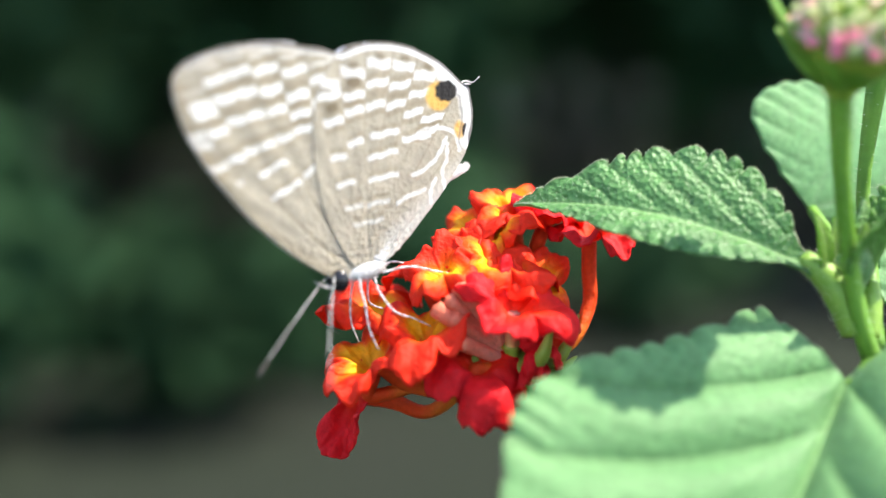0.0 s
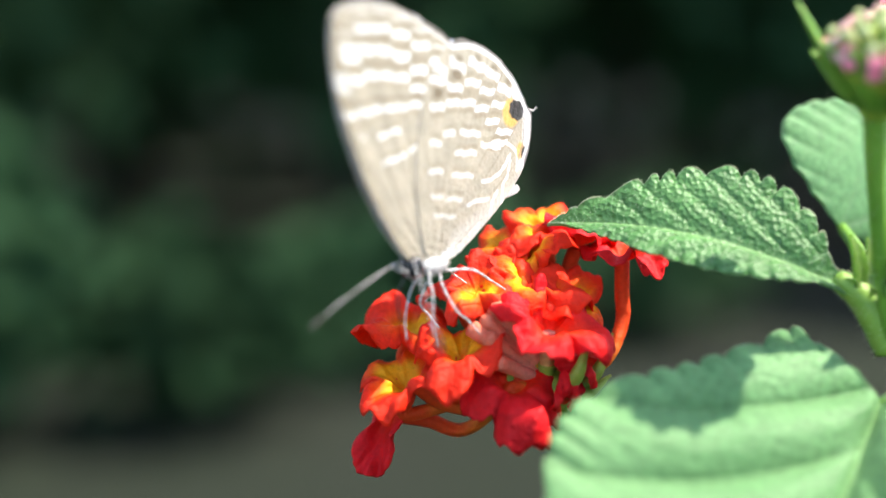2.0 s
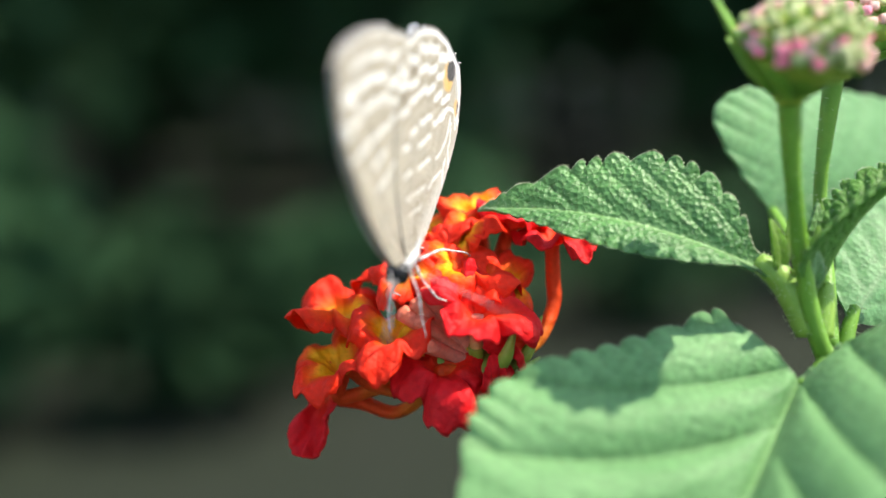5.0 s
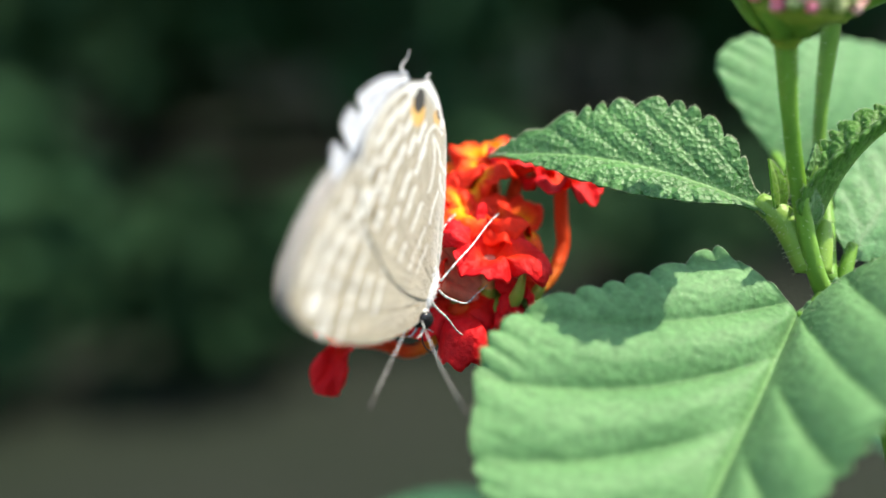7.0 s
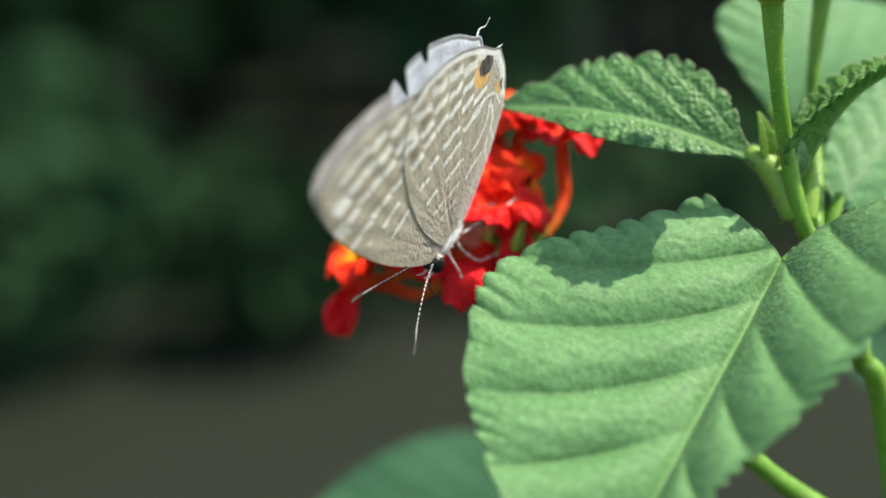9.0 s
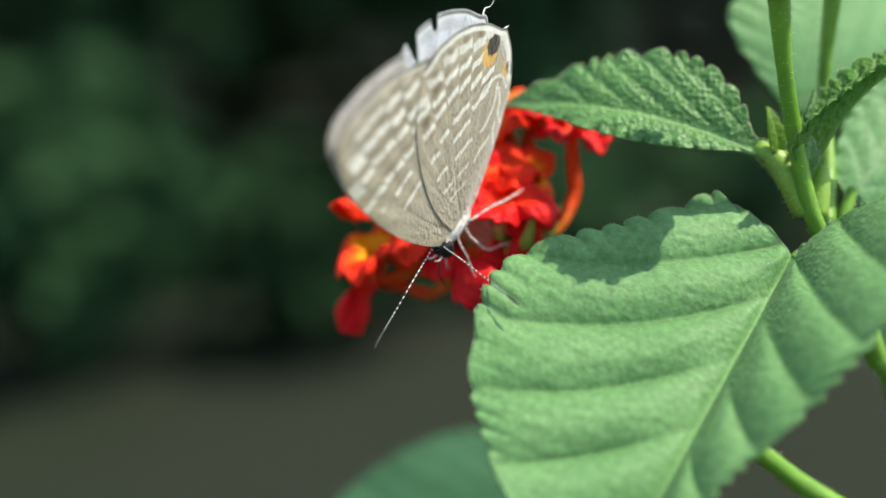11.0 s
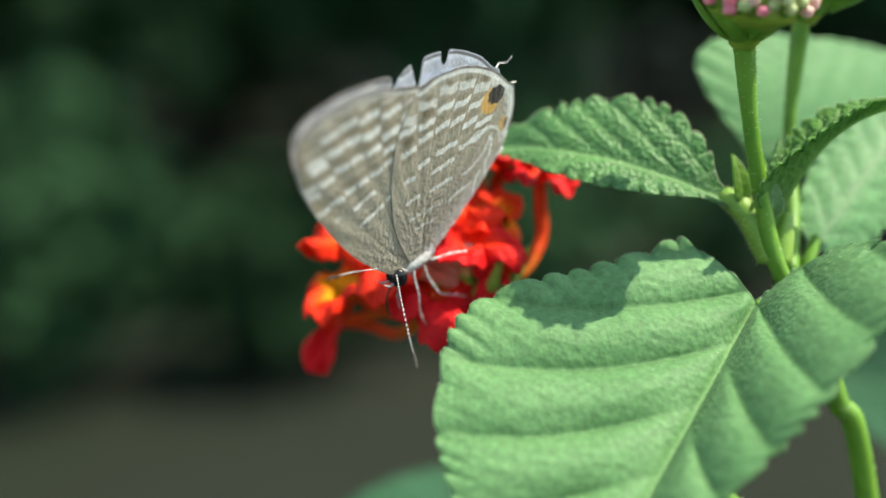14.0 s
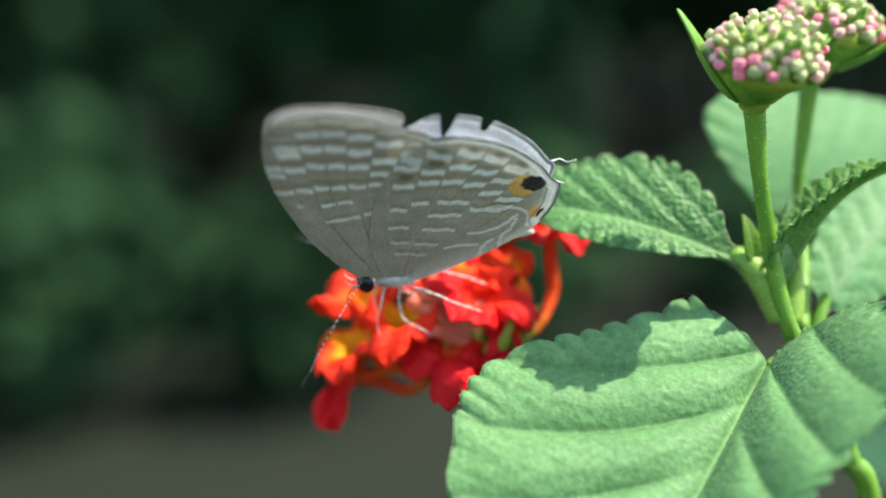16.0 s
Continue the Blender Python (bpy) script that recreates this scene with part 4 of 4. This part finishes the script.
def wing(name, outline, centre, pattern, sign, off, label, margin, torn=(), grooves=(), inside=(0.78, 0.84, 0.95), rings=104, cols=560):
    """A wing of two skins and a rim: the patterned underside faces outwards, the pale upper side inwards."""
    line = spline(outline, cols + 1)[:-1]
    line = line + 0.05 * np.array([[noise.noise((p[0] * 2.1, p[1] * 2.1, sign + 2)), noise.noise((p[1] * 2.1, p[0] * 2.1, sign + 9))] for p in line])
    clean = spline(outline[margin[0]:margin[1]], 90)
    for at, width, depth in torn:
        # ragged notches cut from the outer margin
        for i, p in enumerate(line):
            t = (p[0] - at) / width
            if abs(t) < 1 and p[1] > 11:
                line[i, 1] -= depth * (1 - abs(t) ** 3) * (0.8 + 0.25 * noise.noise((p[0] * 5, 1.0, at)))
    rho = np.linspace(0, 1, rings) ** 0.8
    c = np.array(centre)
    uv = (c + rho[:, None, None] * (line[None] - c)).reshape(-1, 2)
    d = margin_distance(uv, clean)
    r = np.hypot(uv[:, 0], uv[:, 1])
    ang = np.degrees(np.arctan2(uv[:, 1], uv[:, 0]))
    ridge = 0.022 * np.cos((ang - 37) / 8.3 * 2 * np.pi) * np.clip((r - 4) / 8, 0, 1)
    swell = 0.22 * np.sin(np.clip(r / 17, 0, 1) * np.pi)
    for a, far in grooves:
        ridge = ridge - 0.06 * np.exp(-((np.radians(ang - a) * r / 0.16) ** 2)) * smooth_step(r, 0.8, 2.0) * (1 - smooth_step(r, far * 0.5, far))
    ridge = ridge + np.array([0.02 * noise.noise((p[0] * 3.4, p[1] * 3.4, 5.0)) + 0.012 * noise.noise((p[0] * 9, p[1] * 9, 2.0)) for p in uv]) * (1 + 1.5 * (1 - smooth_step(r, 2.0, 8.0)))
    y = sign * (off + swell + ridge)
    thick = 0.05
    n = len(uv)
    outer = np.c_[uv[:, 0], y + sign * thick, uv[:, 1]]
    inner = np.c_[uv[:, 0], y, uv[:, 1]]
    faces = grid_faces(rings, cols, True)
    flip = [f[::-1] for f in faces]
    fo, fi = (faces, flip) if sign < 0 else (flip, faces)
    k = (rings - 1) * cols
    rim = [(k + j, k + (j + 1) % cols, n + k + (j + 1) % cols, n + k + j) for j in range(cols)]
    cols_all = np.vstack([pattern(uv, d), upper_pattern(uv, d, inside)])
    me = mesh_from(name, np.vstack([outer, inner]), fo + [tuple(i + n for i in f) for f in fi] + rim, M_WING_UNDER, True, [("pattern", cols_all)])
    me.materials.append(M_WING_UPPER)
    me.polygons.foreach_set("material_index", [0] * len(fo) + [1] * len(fi) + [0] * len(rim))
    return part(name, me, butterfly, label)


left_fore = wing("forewing", FORE, (-5.6, 9.3), fore_pattern, -1, 0.07, "taupe forewing with rows of white bars", (6, 12), grooves=((146, 5.5), (128, 8.0), (116, 9.0)))
left_hind = wing("hindwing", HIND, (1.4, 8.6), hind_pattern, -1, 0.135, "taupe hindwing with white bars and an orange-ringed black eyespot", (5, 14), grooves=((46, 9.0), (93, 7.0)))
right_fore = wing("forewing", FORE_TORN, (-6.0, 8.4), fore_pattern, 1, 0.07, "far forewing with a torn corner", (6, 12), inside=(0.56, 0.53, 0.51))
right_hind = wing("hindwing", HIND, (1.4, 8.6), hind_pattern, 1, 0.135, "far hindwing, pale blue inside, with a torn outer margin", (5, 14), ((-0.75, 0.6, 2.7), (2.0, 0.42, 1.3)))


def build_body():
    rng = np.random.default_rng(4)
    tilt = pose(0, 0, 0, 0, -14, 0)
    v, f = ball((-0.15, 0, 0.42), (1.6, 0.42, 0.62), tilt, 18, 24, 0.012, 4)
    pieces = [(v, f)]
    for i in range(900):
        p = v[rng.integers(0, len(v))]
        d = (p - np.array((-0.15, 0, 0.42))) * np.array((0.4, 1.2, 1.0)) + np.array((0.5, 0, -0.15)) + rng.normal(size=3) * 0.3
        pieces.append(strand(p, d, rng.uniform(0.15, 0.4), 0.02))
    vv, ff = join(pieces)
    part("thorax", mesh_from("thorax", vv, ff, M_FUR), butterfly, "white furry thorax")
    v, f, *_ = tube_arrays([(0.6, 0, 1.0), (2.5, 0, 3.5), (4.9, 0, 5.8), (7.2, 0, 6.9), (8.1, 0, 7.2)], [0.6, 0.5, 0.45, 0.4, 0.2], 34, 16, 0.02, 5)
    v = v * np.array((1, 0.5, 1))
    pieces = [(v, f)]
    for i in range(500):
        p = v[rng.integers(0, len(v) - 2)]
        pieces.append(strand(p, np.array((0.8, 0, 0.55)) + rng.normal(size=3) * np.array((0.25, 0.08, 0.25)), rng.uniform(0.2, 0.4), 0.025))
    vv, ff = join(pieces)
    part("abdomen", mesh_from("abdomen", vv, ff, M_FUR), butterfly, "white scaly abdomen")
    v, f = ball((-2.15, 0, -0.15), (0.66, 0.55, 0.66), None, 14, 18, 0.01, 6)
    pieces = [(v, f)]
    for i in range(220):
        p = v[rng.integers(0, len(v))]
        pieces.append(strand(p, p - np.array((-2.25, 0, -0.15)) + rng.normal(size=3) * 0.3, rng.uniform(0.12, 0.28), 0.022))
    vv, ff = join(pieces)
    head = part("head", mesh_from("head", vv, ff, M_FUR), butterfly, "white-scaled head")
    for s in (-1, 1):
        part("eye", mesh_from("eye", *ball((-2.4, 0.40 * s, -0.12), (0.64, 0.41, 0.76), pose(0, 0, 0, 0, -12, 20 * s), 16, 22), M_EYE), head, "large black eye")
        v, f, *_ = tube_arrays([(-2.8, 0.25 * s, -0.5), (-3.4, 0.3 * s, -0.5), (-4.0, 0.34 * s, -0.1)], [0.10, 0.08, 0.03], 10, 8, 0.03, 7)
        part("palp", mesh_from("palp", v, f, M_LEG_DARK), head, "grey upturned palp")
    v, f, *_ = tube_arrays([(-2.8, 0, -0.7), (-3.2, 0, -1.8), (-2.9, 0, -3.0), (-2.3, 0.1, -3.8)], [0.07, 0.06, 0.06, 0.05], 20, 7, 0, 8)
    part("proboscis", mesh_from("proboscis", v, f, M_BLACK), head, "thin dark proboscis")


build_body()


def banded_tube(name, points, radii, parent, n, label, dark, light, step, club=0.0):
    """A thin limb with alternating pale and dark rings."""
    v, f, share, *_ = tube_arrays(points, radii, n, 8, 0.03, 9)
    me = mesh_from(name, v, f, light)
    me.materials.append(dark)
    idx = []
    for poly in me.polygons:
        s = share[list(poly.vertices)].mean()
        idx.append(1 if (s * step) % 1 < 0.45 or s > 1 - club else 0)
    me.polygons.foreach_set("material_index", idx)
    return part(name, me, parent, label)


ANT = 9.4


def build_antenna(side):
    top = new("antenna")
    top.parent = butterfly
    top.location = (-2.75 * MM, 0.32 * side * MM, 0.38 * MM)
    v, f, share, *_ = tube_arrays([(0, 0, 0), (ANT * 0.3, 0.12 * side, 0.25), (ANT * 0.7, 0.12 * side, 0.2), (ANT * 0.86, 0, 0)], [0.052, 0.046, 0.044, 0.048], 120, 8, 0.02, 9)
    me = mesh_from("antenna", v, f, M_LEG)
    me.materials.append(M_BLACK)
    me.polygons.foreach_set("material_index", [1 if (share[list(p.vertices)].mean() * 24) % 1 < 0.55 else 0 for p in me.polygons])
    ob = part("shaft", me, top, "thin antenna ringed black and white")
    v, f, *_ = tube_arrays([(ANT * 0.85, 0, 0), (ANT * 0.93, 0, -0.03), (ANT * 1.0, 0.02, -0.12)], [0.05, 0.11, 0.08], 16, 10, 0, 9)
    part("club", mesh_from("club", v, f, M_BLACK), top, "black antenna club")
    return top


antenna_near, antenna_far = build_antenna(-1), build_antenna(1)


def build_legs():
    for s in (-1, 1):
        banded_tube("leg", [(-0.9, 0.35 * s, -0.1), (-0.9, 0.6 * s, -0.8), (-0.8, 1.0 * s, -1.8), (-0.6, 1.2 * s, -3.4), (0.1, 1.3 * s, -4.9)], [0.10, 0.07, 0.058, 0.045], butterfly, 60, "thin white leg with dark bands", M_LEG_DARK, M_LEG, 9.5)
        banded_tube("leg", [(0.3, 0.35 * s, -0.1), (0.4, 0.7 * s, -0.9), (0.9, 1.4 * s, -2.0), (1.5, 1.6 * s, -2.5), (2.6, 1.7 * s, -2.9), (4.0, 1.8 * s, -3.6)], [0.10, 0.075, 0.07, 0.058, 0.045], butterfly, 60, "thin white leg with dark bands", M_LEG_DARK, M_LEG, 9.5)
        banded_tube("leg", [(0.9, 0.35 * s, 0.2), (2.6, 1.2 * s, 0.6), (4.5, 1.5 * s, 0.2), (7.0, 1.6 * s, -0.4), (9.0, 1.6 * s, -1.2)], [0.10, 0.075, 0.068, 0.058, 0.045], butterfly, 70, "thin white leg with dark bands", M_LEG_DARK, M_LEG, 9.5)
    v, f, *_ = tube_arrays([(7.8, 0.25, 12.85), (8.4, 0.4, 13.05), (9.0, 0.3, 12.95), (9.5, 0.2, 13.35)], [0.07, 0.045, 0.035, 0.03], 24, 7, 0.02, 3)
    part("tail", mesh_from("tail", v, f, M_LEG), right_hind, "thread-like tail")
    v, f, *_ = tube_arrays([(7.8, -0.25, 12.85), (8.1, -0.3, 12.85), (8.35, -0.3, 12.8)], [0.07, 0.045, 0.03], 10, 7, 0.02, 3)
    part("tail", mesh_from("tail", v, f, M_LEG), left_hind, "broken stub of a tail")


build_legs()


# ---- what moves ----
BUTTERFLY = [
    (0.0, -5.1, 82.0, 733.7, -1.0, 1.9, 34.3),
    (0.5, -3.7, 81.9, 734.9, -5.7, 8.4, 50.0),
    (1.0, -3.4, 81.3, 735.8, -7.6, 8.9, 53.3),
    (1.5, -2.9, 81.4, 735.8, 0.4, 10.0, 53.8),
    (2.0, -3.1, 80.0, 735.8, -1.0, 17.1, 51.8),
    (2.5, -2.1, 78.9, 736.6, 0.7, 10.9, 62.1),
    (3.0, -1.9, 79.0, 736.6, 2.1, 14.3, 63.7),
    (3.5, -1.6, 78.0, 736.2, -0.2, 17.6, 66.9),
    (4.0, -0.9, 79.2, 736.9, 0.1, 12.9, 71.8),
    (6.5, 0.9, 77.2, 730.7, 3.1, -27.5, 65.9),
    (7.0, 0.8, 77.1, 729.7, 0.8, -36.2, 64.8),
    (7.5, 1.7, 77.6, 730.2, 11.7, -31.2, 57.7),
    (8.0, 2.1, 78.6, 728.6, 13.9, -34.2, 53.1),
    (10.5, 1.6, 77.8, 729.9, 16.4, -15.3, 53.7),
    (11.0, 2.0, 77.9, 730.0, 11.1, -22.1, 58.4),
    (11.5, 1.8, 76.9, 730.2, 17.0, -18.3, 52.5),
    (12.0, 1.6, 76.8, 730.3, 15.0, -21.5, 55.9),
    (12.5, 1.2, 76.1, 730.4, 17.7, -18.5, 54.5),
    (13.0, 1.2, 77.3, 730.3, 17.8, -22.3, 54.9),
    (13.5, 1.3, 76.0, 730.6, 17.4, -15.8, 53.7),
    (14.0, 1.4, 78.0, 730.5, 18.1, -9.1, 50.5),
    (14.5, -0.2, 77.6, 733.1, 32.6, 9.2, 35.1),
    (15.0, -0.8, 76.7, 733.2, 37.7, 15.4, 30.7),
    (15.5, -1.3, 80.3, 733.3, 38.2, 11.8, 24.8),
    (16.0, -1.1, 78.2, 733.6, 38.5, 11.8, 22.9),
]
# the way each antenna points, in the butterfly's own space
NEAR = [(0.0, -0.41, -0.66, -0.63), (0.5, -0.49, -0.07, -0.87), (1.0, -0.79, -0.36, -0.5), (1.5, -0.68, 0.15, -0.71), (2.0, -0.43, -0.7, -0.57), (2.5, -0.19, -0.72, -0.66), (3.0, -0.62, -0.58, -0.53), (3.5, -0.52, -0.58, -0.63), (4.0, -0.27, -0.85, -0.44), (6.5, -0.61, -0.79, 0.02), (7.0, -0.76, -0.65, 0.03), (7.5, -0.76, -0.65, -0.07), (8.0, -0.9, -0.42, 0.12), (10.5, -0.61, -0.79, -0.05), (11.0, -0.4, -0.91, 0.07), (12.0, -0.59, -0.78, -0.22), (13.0, -0.6, -0.74, -0.31), (14.0, -0.58, -0.8, -0.16), (14.5, -0.32, -0.5, -0.75), (16.0, -0.32, -0.5, -0.75)]
FAR = [(0.0, -0.74, -0.34, -0.59), (0.5, -0.64, -0.65, -0.41), (1.0, -0.78, -0.38, -0.49), (1.5, -0.77, -0.54, -0.33), (2.0, -0.82, 0.0, -0.57), (2.5, -0.66, -0.1, -0.74), (3.0, -0.68, 0.19, -0.71), (3.5, -0.7, 0.06, -0.71), (4.0, -0.79, -0.31, -0.53), (6.5, -0.94, -0.34, -0.02), (7.0, -0.96, -0.14, 0.25), (8.0, -0.85, -0.06, 0.52), (10.5, -1.0, 0.0, -0.08), (11.5, -0.92, -0.12, -0.36), (12.5, -0.94, -0.16, -0.3), (13.5, -1.0, -0.03, -0.05), (14.0, -0.89, -0.23, 0.4), (14.5, -0.35, 0.8, -0.5), (16.0, -0.35, 0.8, -0.5)]


def pointing(ob, way):
    q = Vector(way).to_track_quat("X", "Z")
    return Matrix.Translation(ob.location) @ q.to_matrix().to_4x4()


def motions():
    walk(butterfly, [(t, pose(x * MM, y * MM, z * MM, a, b, c)) for t, x, y, z, a, b, c in BUTTERFLY])
    for ob, sign, fore in ((left_fore, 1, 1), (left_hind, 1, 0), (right_fore, -1, 1), (right_hind, -1, 0)):
        rows = []
        # opening, the forewing drawn back, the far pair pushed up
        for t, a, drawn, shove, slide in ((0.0, 0.2, -1.4, 0.00, 0.00), (0.5, 0.2, -0.2, 0.00, 0.00), (2.0, 0.2, -0.3, 0.00, 0.00), (2.5, 0.2, 1.3, 0.00, 0.00), (3.0, 0.2, 1.5, 0.00, 0.00), (4.0, 0.2, 2.1, 0.00, 0.00), (6.5, 1.4, 2.2, 0.80, -0.50), (7.0, 1.4, 2.4, 1.10, -0.70), (7.5, 1.4, 2.3, 1.05, -0.70), (8.0, 1.4, 5.0, 1.00, -0.70), (10.5, 1.4, 5.3, 1.30, -0.90), (12.5, 1.4, 5.3, 1.30, -0.90), (13.0, 1.4, 5.9, 1.30, -0.90), (13.5, 1.4, 3.9, 1.30, -0.90), (14.0, 1.4, 1.8, 0.90, -0.60), (14.5, 1.4, 2.4, 0.75, -0.50), (15.0, 1.4, -0.4, 0.75, -0.50), (15.5, 1.4, 5.0, 0.50, 0.90), (16.0, 1.4, 1.3, 0.75, -0.50)):
            far = sign < 0 and not fore
            opened = min(a, 0.3) if sign < 0 and fore else a
            lift = shove * (1.0 if far else 0.35 * (sign < 0))
            rows.append((t, pose(slide * far * MM, 0, lift * MM, sign * opened, -1.3 + drawn * fore)))
        walk(ob, rows)
    for ob, rows in ((antenna_near, NEAR), (antenna_far, FAR)):
        start = ob.location.copy()
        keyed = []
        for t, *way in rows:
            ob.location = start
            keyed.append((t, pointing(ob, way)))
        walk(ob, keyed)


motions()
